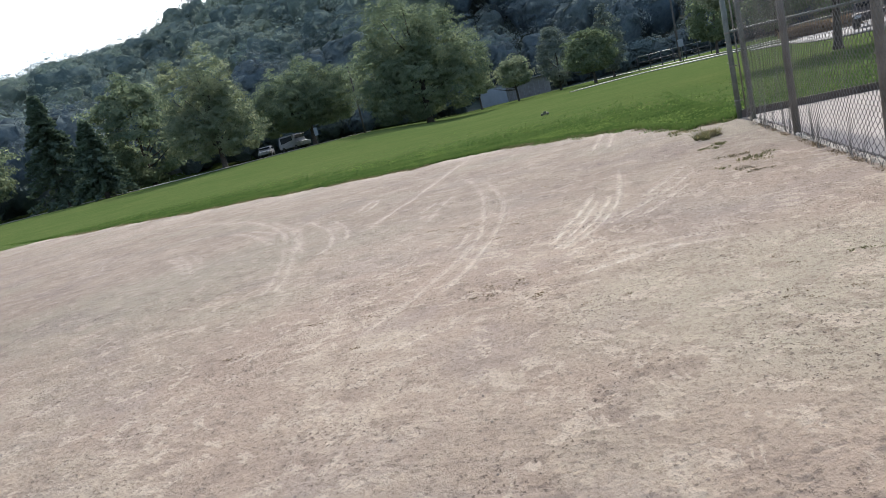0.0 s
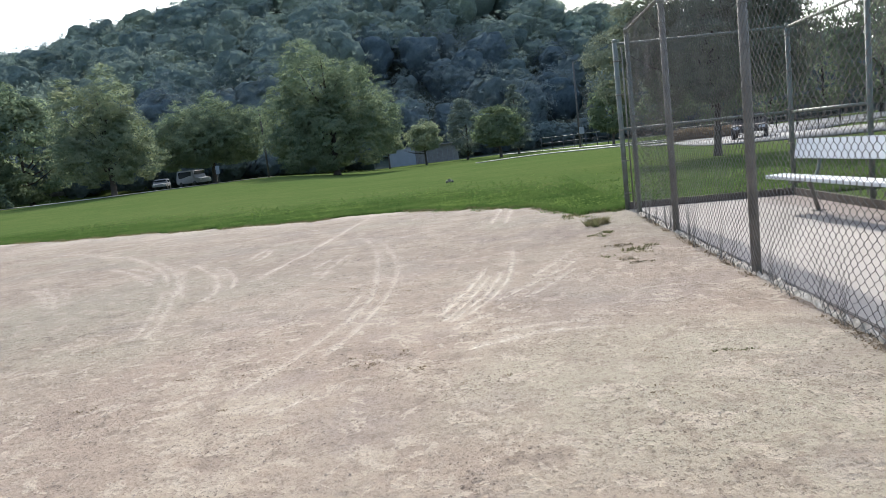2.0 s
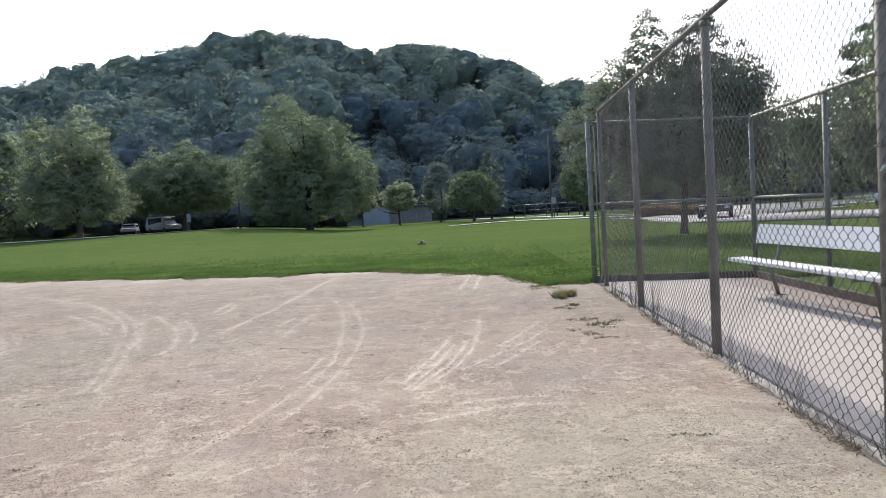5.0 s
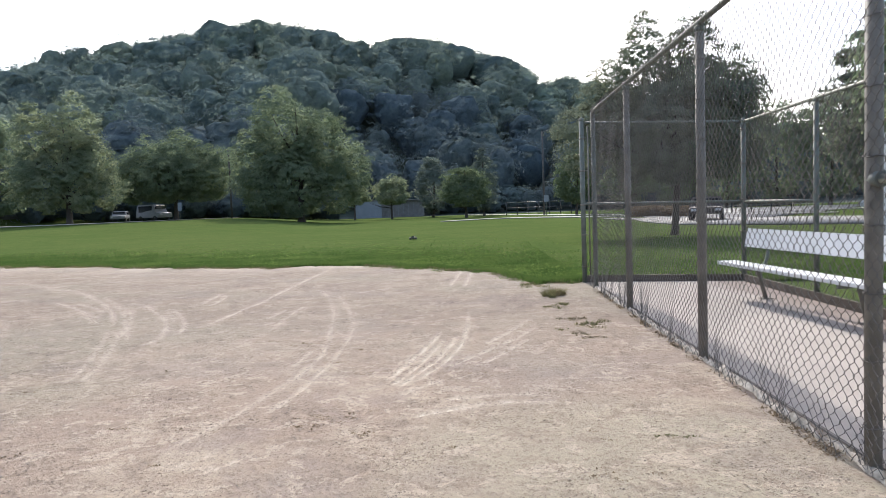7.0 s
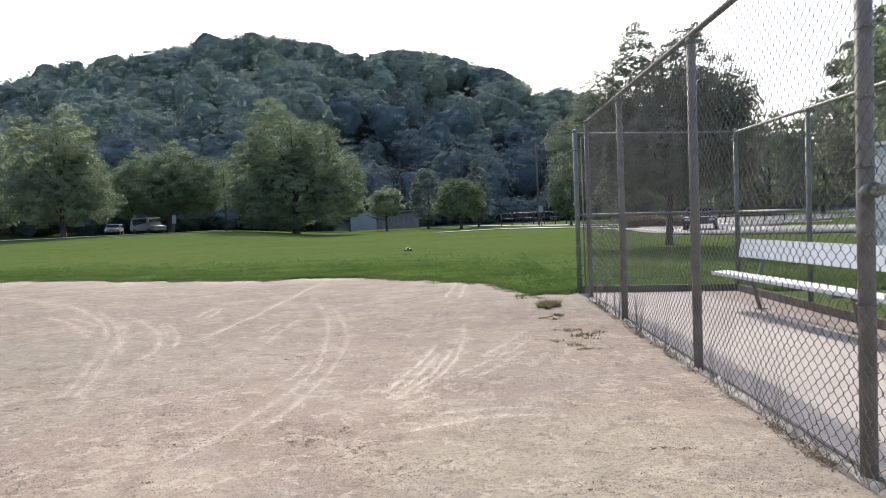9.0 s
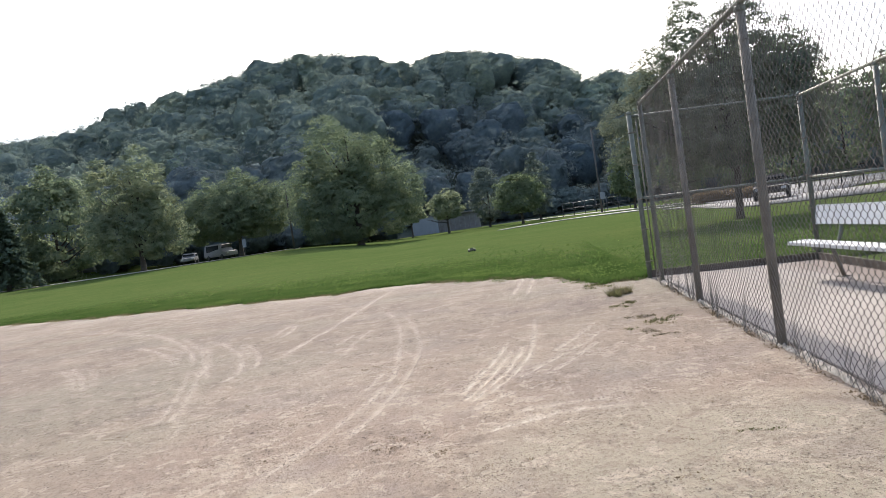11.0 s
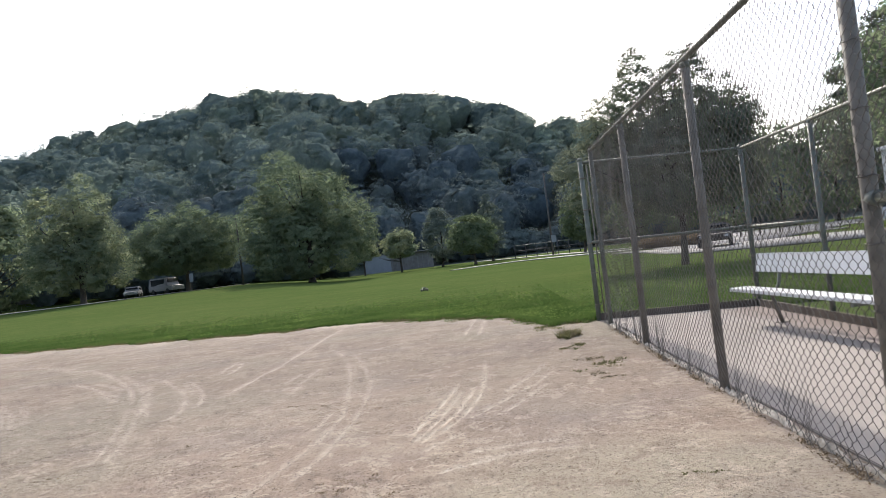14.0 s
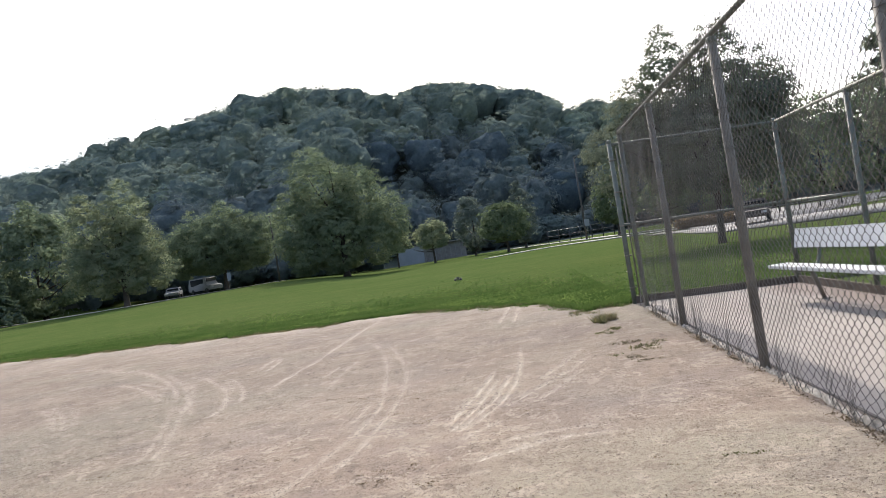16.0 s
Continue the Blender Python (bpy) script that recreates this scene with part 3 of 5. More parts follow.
def leaf_quads(centres, sizes, facing=None, wild=0.6):
    """A diamond for each leaf, turned roughly outwards from its clump and a little to the sky."""
    n = len(centres)
    normal = rng.normal(size=(n, 3))
    normal /= np.linalg.norm(normal, axis=1)[:, None]
    if facing is None:
        normal[:, 2] = np.abs(normal[:, 2]) + 0.35
    else:
        normal = facing + wild * normal + np.array((0, 0, 0.25))
    normal /= np.linalg.norm(normal, axis=1)[:, None]
    a = np.cross(normal, rng.normal(size=(n, 3)))
    a /= np.linalg.norm(a, axis=1)[:, None]
    b = np.cross(normal, a)
    s = np.asarray(sizes)[:, None]
    return np.stack([centres + a * s, centres + b * s * 0.62, centres - a * s, centres - b * s * 0.62], 1)


def limb_ends(count, half, low, high, shape):
    """Where limbs end in a crown: shape gives the half width for 0 (bottom) to 1 (top)."""
    t = 0.08 + 0.84 * rng.random(count)
    ang = rng.random(count) * 2 * np.pi
    rad = half * np.array([shape(v) for v in t]) * np.sqrt(rng.random(count)) ** 0.7
    return np.stack([rad * np.cos(ang), rad * np.sin(ang), low + (high - low) * t], -1)


def leaf_tris(centres, sizes, facing, wild):
    q = leaf_quads(centres, sizes, facing, wild)
    back = 0.25 * (q[:, 2] - q[:, 0])
    return np.stack([q[:, 0], q[:, 1] + back, q[:, 3] + back], 1).reshape(-1, 3)


def directions(n, floor=-0.75):
    z = rng.uniform(floor, 1.0, n)
    ang = rng.random(n) * 2 * np.pi
    s = np.sqrt(1 - z * z)
    return np.stack([s * np.cos(ang), s * np.sin(ang), z], -1)


def dense_crown(half, low, high, shape, leaves, size, heads=12, spread=0.55, each=110, inner=900, packed=0.74, round_off=0.35, loose=0.24, wild=0.45, solid=False):
    """Triangles of a dense crown: leaf clumps standing out of a ragged mass of packed inner leaves."""
    big, small = directions(heads, -0.6), directions(heads * 5, -0.8)
    reach = 0.72 + 0.34 * rng.random(heads)
    poke = 0.86 + 0.24 * rng.random(heads * 5)
    profile = np.array([shape(t) for t in np.linspace(0, 1, 41)])

    def place(dirs, depth, soft=1.0):
        one = np.arccos(np.clip(dirs @ big.T, -1, 1)) / 0.62
        two = np.arccos(np.clip(dirs @ small.T, -1, 1)) / 0.27
        near = np.exp(-0.8 * one**2)
        f = (0.66 + 0.36 * near.max(1)) * reach[near.argmax(1)] ** 0.6
        fine = np.exp(-0.8 * two**2)
        f = f * (0.70 + 0.32 * (1 - soft * (1 - fine.max(1)))) * poke[fine.argmax(1)] ** soft * depth * 1.12
        t = np.clip((dirs[:, 2] * np.where(dirs[:, 2] > 0, f, 1) + 1) / 2, 0, 1)
        wide = half * np.interp(t, np.linspace(0, 1, 41), profile) * f
        flat = dirs[:, :2] / np.maximum(np.linalg.norm(dirs[:, :2], axis=1), 1e-6)[:, None]
        out = flat * (wide * np.clip(1 - dirs[:, 2] ** 2, 0, 1) ** 0.25)[:, None]
        return np.column_stack([out, low + (high - low) * t])

    if solid:
        rings, turns = 13, 24
        up = np.linspace(-0.95, 1.0, rings)
        ang = np.linspace(0, 2 * np.pi, turns + 1)[:-1]
        uu, aa = np.meshgrid(up, ang, indexing="ij")
        uu = np.clip(uu + rng.normal(0, 0.04, uu.shape), -0.95, 1)
        aa = aa + rng.normal(0, 0.08, aa.shape)
        flat = np.sqrt(1 - uu * uu)
        ball = np.stack([flat * np.cos(aa), flat * np.sin(aa), uu], -1).reshape(-1, 3)
        shell = place(ball, packed + rng.normal(0, 0.02, len(ball)), 0.6)
        i, j = np.meshgrid(np.arange(rings - 1), np.arange(turns), indexing="ij")
        a, b = (i * turns + j).ravel(), (i * turns + (j + 1) % turns).ravel()
        skin = np.vstack([np.stack([a, b, b + turns], -1), np.stack([a, b + turns, a + turns], -1)])
    else:
        d = directions(inner, -0.95)
        shell = leaf_tris(place(d, packed + 0.1 * rng.normal(size=inner).clip(-2, 0.8)), half * math.sqrt(4.5 / inner) * (0.6 + 0.4 * rng.random(inner)), d, 0.5)
    clumps = max(8, leaves // each)
    d = directions(clumps, -0.95)
    mid = place(d, 0.84 + loose * rng.random(clumps) ** 1.2)
    fat = spread * (0.5 + rng.random(clumps))
    pick = rng.integers(0, clumps, leaves)
    off = rng.normal(size=(leaves, 3))
    off *= (0.35 + 0.65 * rng.random((leaves, 1)) ** 0.5) / np.linalg.norm(off, axis=1)[:, None]
    off[:, 2] = 0.75 * np.abs(off[:, 2]) - 0.12
    pts = mid[pick] + off * fat[pick][:, None]
    pts[:, 2] = np.maximum(pts[:, 2], low * 0.8)
    tris = leaf_tris(pts, size * (0.5 + 0.7 * rng.random(leaves)), round_off * d[pick] + 1.1 * off + (0, 0, 0.1), wild)
    verts = np.vstack([tris, shell])
    if solid:
        return verts, np.vstack([np.arange(len(tris)).reshape(-1, 3), skin + len(tris)])
    return verts, np.arange(len(verts)).reshape(-1, 3)


def umbrella(t):
    return 0.55 + 0.45 * math.sin(math.pi * min(1, t + 0.25)) if t < 0.75 else 0.9 * math.sqrt(max(0.03, (1 - t) / 0.25))


def dome(t):
    return 0.8 + 0.2 * t / 0.4 if t < 0.4 else math.sqrt(max(0.03, 1 - ((t - 0.4) / 0.62) ** 2))


def oval(t):
    return max(0.12, math.sin(math.pi * min(0.97, 0.16 + 0.84 * t)) ** 0.8)


def lobe_shape(t):
    return 0.5 + 0.5 * t / 0.4 if t < 0.4 else math.sqrt(max(0.05, 1 - ((t - 0.4) / 0.61) ** 2))


def broadleaf(name, at, height, half, low, shape, leaves, count, size, spread, label, trunk_r=0.25, limbs=8, group="", core=0.74):
    z = float(land(at[0], at[1])) - 0.05
    tree = thing(name, (at[0], at[1], z), label, "tree", group, turn=0)
    bm = bmesh.new()
    bow = rng.normal(0, 0.02 * height, 2)
    spine = [(0, 0, -0.1), (0.02, 0, 0.25), (bow[0] * 0.3, bow[1] * 0.3, low), (bow[0], bow[1], low + 0.45 * (height - low)), (bow[0] * 0.6, bow[1] * 0.6, height * 0.9)]
    tube_into(bm, spine, [trunk_r * 1.5, trunk_r * 1.05, trunk_r * 0.85, trunk_r * 0.5, trunk_r * 0.1], 10)
    for end in limb_ends(limbs, half, low, height, shape):
        end = Vector(end)
        start = Vector((bow[0] * 0.4, bow[1] * 0.4, max(low * 0.8, min(end.z * 0.6, height * 0.6))))
        knee = start.lerp(end, 0.5) + Vector((*rng.normal(0, 0.06 * half, 2), -0.03 * height))
        tube_into(bm, [start, knee, end], [trunk_r * 0.42, trunk_r * 0.25, trunk_r * 0.06], 6)
    part("trunk", bm, BARK, tree)
    verts, faces = dense_crown(half, low, height, shape, count, size * 1.15, spread=spread, packed=core, inner=1300, each=110 if count > 12000 else 60)
    crown = quads("crown", verts, leaves, faces)
    crown.parent = tree
    return tree


def lobed_tree(name, at, lobes, leaves, count, size, spread, label, trunk_r=0.3, limbs=10, inner=1000, packed=0.8):
    """A broad crown made of several overlapping heads, each (x, y, bottom, top, half width)."""
    z = float(land(at[0], at[1])) - 0.05
    tree = thing(name, (at[0], at[1], z), label, "tree", turn=-math.degrees(math.atan2(at[0], at[1])))
    tall = max(lobe[3] for lobe in lobes)
    bm = bmesh.new()
    tube_into(bm, [(0, 0, -0.1), (0.02, 0, 0.3), (0.1, 0, 0.2 * tall), (0.05, 0.1, 0.5 * tall), (-0.1, 0, 0.85 * tall)], [trunk_r * 1.5, trunk_r * 1.05, trunk_r * 0.85, trunk_r * 0.5, trunk_r * 0.1], 10)
    for k in range(limbs):
        x, y, low, high, half = lobes[k % len(lobes)]
        end = Vector((x + rng.normal(0, 0.35 * half), y + rng.normal(0, 0.35 * half), low + (0.45 + 0.4 * rng.random()) * (high - low)))
        start = Vector((0.05, 0.05, min(0.55 * end.z, 0.5 * tall)))
        knee = start.lerp(end, 0.5) + Vector((*rng.normal(0, 0.3, 2), -0.2))
        tube_into(bm, [start, knee, end], [trunk_r * 0.4, trunk_r * 0.24, trunk_r * 0.05], 6)
    part("trunk", bm, BARK, tree)
    weight = np.array([lobe[4] * (lobe[3] - lobe[2]) for lobe in lobes])
    verts = []
    for (x, y, low, high, half), w in zip(lobes, weight / weight.sum()):
        v, _ = dense_crown(half, low, high, lobe_shape, int(count * w), size, 12, 0.8 * spread, each=44, inner=inner, packed=packed, round_off=0.9, loose=0.38, wild=0.42)
        verts.append(v + (x, y, 0))
    verts = np.vstack(verts)
    crown = quads("crown", verts, leaves, np.arange(len(verts)).reshape(-1, 3))
    crown.parent = tree
    return tree


def spruce(at, height, half, label):
    z = float(land(at[0], at[1])) - 0.05
    tree = thing("spruce_tree", (at[0], at[1], z), label, "tree")
    part("trunk", tube([(0, 0, -0.1), (0, 0, height * 0.5), (0, 0, height * 0.97)], [0.24, 0.14, 0.02], 8), BARK, tree)
    pts = []
    level = 0.7
    while level < height - 0.3:
        reach = half * (1 - level / height) ** 0.8
        for k in range(9):
            ang = rng.random() * 2 * math.pi
            u = rng.random(70) ** 0.7
            x = np.stack([u * reach * math.cos(ang), u * reach * math.sin(ang), level + 0.25 * reach * (0.3 - u * u)], -1)
            pts.append(x + rng.normal(0, 0.1, x.shape) * (1.6 - u[:, None]))
        level += 0.3 + 0.03 * (height - level)
    pts = np.vstack(pts)
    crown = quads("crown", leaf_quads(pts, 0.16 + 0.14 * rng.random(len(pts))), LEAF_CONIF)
    crown.parent = tree
    return tree


SYCAMORE = [(0.9, 0, 5.2, 13.6, 2.3), (-2.9, 0.3, 4.4, 12.3, 2.2), (-3.7, -0.3, 1.8, 7.8, 2.0), (2.6, 0, 2.8, 9.8, 2.1), (3.6, -0.5, 1.2, 5.8, 1.9), (0, 1.0, 1.5, 10.4, 2.8), (-1.8, -1.2, 1.0, 6.4, 2.3), (1.3, -1.6, 1.0, 7.4, 2.2)]
MAPLE = [(-2.0, 0, 5.0, 15.8, 4.4), (-5.2, 0.5, 2.0, 11.3, 3.5), (2.9, -0.3, 3.6, 13.4, 4.0), (5.9, 0, 2.4, 9.6, 3.1), (4.2, -1.0, 0.7, 6.8, 3.5), (-1.0, -1.8, 0.4, 9.5, 4.9), (-4.4, -1.5, 0.7, 7.2, 3.5), (0.3, 2.5, 0.6, 12.5, 5.0)]
BROAD = [(1.2, 0, 2.4, 11.4, 4.2), (-2.6, 0, 2.2, 10.6, 3.8), (-4.9, 0, 2.0, 8.2, 2.9), (4.8, 0, 2.2, 9.8, 3.1), (-1.0, -2, 2.0, 8.4, 4.2), (2.5, -1.5, 2.0, 8.8, 3.6)]
lobed_tree("sycamore_tree", polar(-31.7, 80)[:2], SYCAMORE, LEAF_PALE, 64000, 0.12, 0.72, "tall pale green sycamore on the far lawn edge", 0.3, 14)
lobed_tree("maple_tree", polar(-14.6, 82)[:2], MAPLE, LEAF_OAK, 110000, 0.125, 0.85, "large spreading dark green maple on the lawn", 0.4, 16)
lobed_tree("broad_tree", polar(-24.3, 92)[:2], BROAD, LEAF_OAK, 75000, 0.125, 0.82, "broad low-crowned green tree over parked vehicles", 0.3, 12)
broadleaf("small_tree", polar(-10.2, 105)[:2], 6.0, 2.6, 2.2, umbrella, LEAF_PALE, 5000, 0.15, 0.7, "small umbrella-shaped tree on a thin trunk", 0.13, 8)
broadleaf("small_tree", polar(-7.1, 97)[:2], 6.1, 3.6, 2.0, umbrella, LEAF_PALE, 7500, 0.15, 0.75, "small umbrella-shaped tree with a forked trunk", 0.15, 9)
broadleaf("small_tree", polar(-0.8, 86)[:2], 6.4, 3.9, 1.3, umbrella, LEAF_SMALL, 10000, 0.15, 0.8, "small fresh green tree on a short trunk", 0.18, 9)
broadleaf("poplar_tree", polar(-3.6, 103)[:2], 9.6, 3.2, 0.6, oval, LEAF_GREY, 8000, 0.17, 0.8, "grey-green upright tree behind the small trees", 0.18, 6)
broadleaf("poplar_tree", polar(0.7, 99)[:2], 9.7, 2.5, 0.6, oval, LEAF_GREY, 7000, 0.17, 0.75, "grey-green pointed tree behind the small trees", 0.18, 6)
broadleaf("roadside_tree", polar(8.4, 76)[:2], 6.9, 2.9, 1.2, oval, LEAF_SMALL, 8000, 0.15, 0.7, "rounded green tree beside the footpath", 0.15, 7)
broadleaf("oak_tree", polar(-37.1, 96)[:2], 14.8, 5.8, 0.1, oval, LEAF_OAK, 18000, 0.23, 1.3, "tall dark green tree at the wood edge", 0.3, 8)
broadleaf("oak_tree", polar(-49.0, 92)[:2], 13.4, 6.0, 0.1, oval, LEAF_OAK, 14000, 0.23, 1.3, "tall dark green tree at the wood edge", 0.3, 8)
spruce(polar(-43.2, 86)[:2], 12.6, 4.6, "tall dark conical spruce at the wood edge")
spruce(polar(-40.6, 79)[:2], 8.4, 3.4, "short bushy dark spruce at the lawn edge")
SHADE = [(-1.0, 0, 3.8, 8.15, 1.15), (0.7, 0.2, 3.8, 8.1, 1.15), (-2.3, 0, 3.0, 6.6, 1.3), (1.9, 0, 3.2, 6.7, 1.2), (-3.3, 0, 2.2, 5.1, 1.2), (2.4, 0, 2.2, 5.6, 1.05), (0, 0.5, 1.9, 6.8, 2.0), (0, -1.0, 1.8, 5.8, 1.9), (-1.5, 1.0, 1.9, 5.8, 1.5), (1.5, -0.5, 1.9, 5.8, 1.5)]
lobed_tree("shade_tree", (7.3, 25.0), SHADE, LEAF_NEAR, 140000, 0.052, 0.36, "open-crowned shade tree with dark leaves on the grass", 0.125, 30, 300, 0.6)
broadleaf("shade_tree", polar(31.5, 56)[:2], 14.6, 6.2, 0.3, oval, LEAF_NEAR, 44000, 0.14, 0.8, "leafy green tree beside the car park", 0.2, 10, core=0.8)
broadleaf("shade_tree", polar(35.0, 27)[:2], 9.4, 3.4, 1.4, oval, LEAF_OAK, 26000, 0.08, 0.6, "tall leafy tree beside the car park", 0.2, 10, core=0.6)
for az, r, h, w in ((12.5, 105, 9.5, 4.5), (16, 98, 9, 4.5), (20, 99, 12, 5.5), (23.5, 99, 14, 6), (27, 96, 14, 6), (31, 88, 13, 6), (36, 80, 11, 5), (41, 80, 11, 5)):
    broadleaf("park_tree", polar(az, r)[:2], h, w, 0.8, oval, LEAF_OAK, 6000, 0.22, 1.2, "dense dark green tree beyond the car park", 0.25, 6, "trees beyond the car park")


def build_wood():
    """The wooded hill: thousands of crowns, too many to count."""
    rows, sets = [], {"light": [[], [], 0, []], "dark": [[], [], 0, []]}
    r = 104.0
    while r < 272:
        step = 7.6 + 0.010 * r if r < 215 else 6.6
        for az in np.arange(-62, 30, math.degrees(step / r)):
            a = az + rng.normal(0, 0.3 * math.degrees(step / r))
            d = r + rng.normal(0, 1.5)
            if d < 131 and a > -11.5 or d < 106 and a > -30:
                continue
            rows.append((a, d))
        r += 9.0 if r < 215 else 6.0
    rows += [(a, 129 + 4 * rng.random()) for a in np.arange(-3.5, 26, 1.6)]
    rows += [(a, 109 + 4 * rng.random()) for a in np.arange(-30, -11, 1.2)]
    for a, d in rows:
        x, y, _ = polar(a, d)
        z = float(land(x, y))
        grow = 0.62 + 0.7 * rng.random()
        h, w = 13.8 * grow, 7.0 * grow * (0.85 + 0.35 * rng.random())
        if d > 190:
            h *= 0.86
        if d > 225:
            h, w = 9.0 + 2.0 * rng.random(), 4.4 + 2.6 * rng.random()
        if d < 134 and a > -11.5 or d < 114 and a > -30:
            h, w = 5.5 * grow, 3.6 * grow
        base = 0.06 if d > 150 else 0.0
        n = 1800 if d < 200 else 1500
        v, f = dense_crown(w, base * h, h, dome, n, 0.28, 9, 0.95, 15, 0, 0.62, 2.0, 0.24, 0.25, True)
        # Crowns near the foot take the leaf colour darkened for shade.
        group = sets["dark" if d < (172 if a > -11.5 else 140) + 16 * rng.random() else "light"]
        group[0].append(v + (x, y, z))
        group[1].append(f + group[2])
        group[2] += len(v)
        group[3].append(np.full(len(v), rng.random(), np.float32))
    for kind, mat, label in (("light", LEAF_HILL, "dense green woodland covering the whole hill"), ("dark", LEAF_SHADED, "woodland at the foot of the hill, coloured darker for shade")):
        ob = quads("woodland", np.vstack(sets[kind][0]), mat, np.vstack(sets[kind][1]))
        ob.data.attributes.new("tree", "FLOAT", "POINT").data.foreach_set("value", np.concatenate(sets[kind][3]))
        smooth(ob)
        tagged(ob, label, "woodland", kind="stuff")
    floor = bpy.data.objects["ground"].data
    floor.materials.append(SOIL)
    mid = np.empty(len(floor.polygons) * 3, np.float32)
    floor.polygons.foreach_get("center", mid)
    mid = mid.reshape(-1, 3)
    rr, az = np.hypot(mid[:, 0], mid[:, 1]), np.degrees(np.arctan2(mid[:, 0], mid[:, 1]))
    floor.polygons.foreach_set("material_index", ((rr > 120) & (az > -70) & (az < 40)).astype(np.int32))


build_wood()


def build_turf():
    """Short rough grass along the bare edge, thinning out into the mown lawn, and clover heads in it."""
    n = 70000
    x = np.concatenate([1.8 - 34 * rng.random(n) ** 1.9, rng.uniform(1.8, 8, 14000)])
    deep = np.where(rng.random(len(x)) < 0.4, rng.exponential(0.5, len(x)), rng.exponential(2.0, len(x)))
    y = np.where(x < 1.8, ragged(x), 10.78 - 0.21 * (x - 1.8)) - np.where(x < 1.8, 0.1, -0.04) + deep
    ok = ~((x > 1.75) & (x < 4.2) & (y < 10.8 - 0.21 * (x - 1.8)))
    x, y, deep = x[ok], y[ok], deep[ok]
    k = len(x)
    tall = (0.016 + 0.02 * rng.random(k)) * np.where(deep < 0.35, 2.3, 1.0)
    verts = []
    for b in range(3):
        ang = rng.random(k) * 2 * np.pi
        lean = 0.02 + 0.05 * rng.random(k)
        wide = 0.004 + 0.004 * rng.random(k) + 0.00035 * y
        px, py = x + rng.normal(0, 0.03, k), y + rng.normal(0, 0.03, k)
        c, s = np.cos(ang), np.sin(ang)
        root = np.stack([px, py, np.full(k, -0.022)], -1)
        side = np.stack([-s * wide, c * wide, 0 * s], -1)
        tip = root + np.stack([c * lean, s * lean, tall + 0.015], -1)
        verts.append(np.stack([root - side * 1.1, root + side * 1.1, tip], 1))
    verts = np.concatenate(verts).reshape(-1, 3)
    ob = quads("grass", verts, BLADE, np.arange(len(verts)).reshape(-1, 3))
    tagged(ob, "short rough green grass along the bare dirt", "grass", kind="stuff")
    n = 22000
    x = 1.7 - 26 * rng.random(n) ** 1.5
    y = ragged(x) + rng.normal(-0.05, 0.08 + 0.012 * np.abs(x), n)
    patch = np.array([noise.noise((a * 1.1, 0.4, 8.1)) for a in x])
    x, y = x[patch > -0.12], y[patch > -0.12]
    n = len(x)
    ang, lean = rng.random(n) * 2 * np.pi, 0.02 + 0.05 * rng.random(n)
    c, s = np.cos(ang), np.sin(ang)
    wide = 0.004 + 0.0006 * y
    root = np.stack([x, y, np.full(n, -0.01)], -1)
    across = np.stack([-s * wide, c * wide, 0 * s], -1)
    tips = root + np.stack([c * lean, s * lean, 0.018 + 0.04 * rng.random(n)], -1)
    verts = np.stack([root - across, root + across, tips], 1).reshape(-1, 3)
    tagged(quads("dry_grass", verts, OLIVE, np.arange(3 * n).reshape(-1, 3)), "half-dry olive grass fringe along the lawn edge", "dry grass", kind="stuff")
    n = 9000
    x = rng.uniform(-9, 6, n)
    y = np.where(x < 1.8, edge(x), 10.9) + 0.3 + rng.exponential(1.7, n)
    clump = np.array([noise.noise((a * 0.6, b * 0.6, 3.3)) for a, b in zip(x, y)])
    ok = clump > 0.12 + 0.12 * rng.normal(0, 1, n)
    pts = np.stack([x, y, 0.02 + 0.015 * rng.random(n)], -1)[ok]
    ob = quads("clover", leaf_quads(pts, 0.014 + 0.010 * rng.random(len(pts))), FLOWER)
    tagged(ob, "small white clover heads in the grass", "clover", kind="stuff")


build_turf()

# ---- ball field enclosure ----
FENCE_X, FENCE_TOP = 1.846, 2.58
POSTS_Y = [10.02, 7.82, 5.29, 3.02, 0.7, -1.6]
CORNER = (4.07, 10.22)


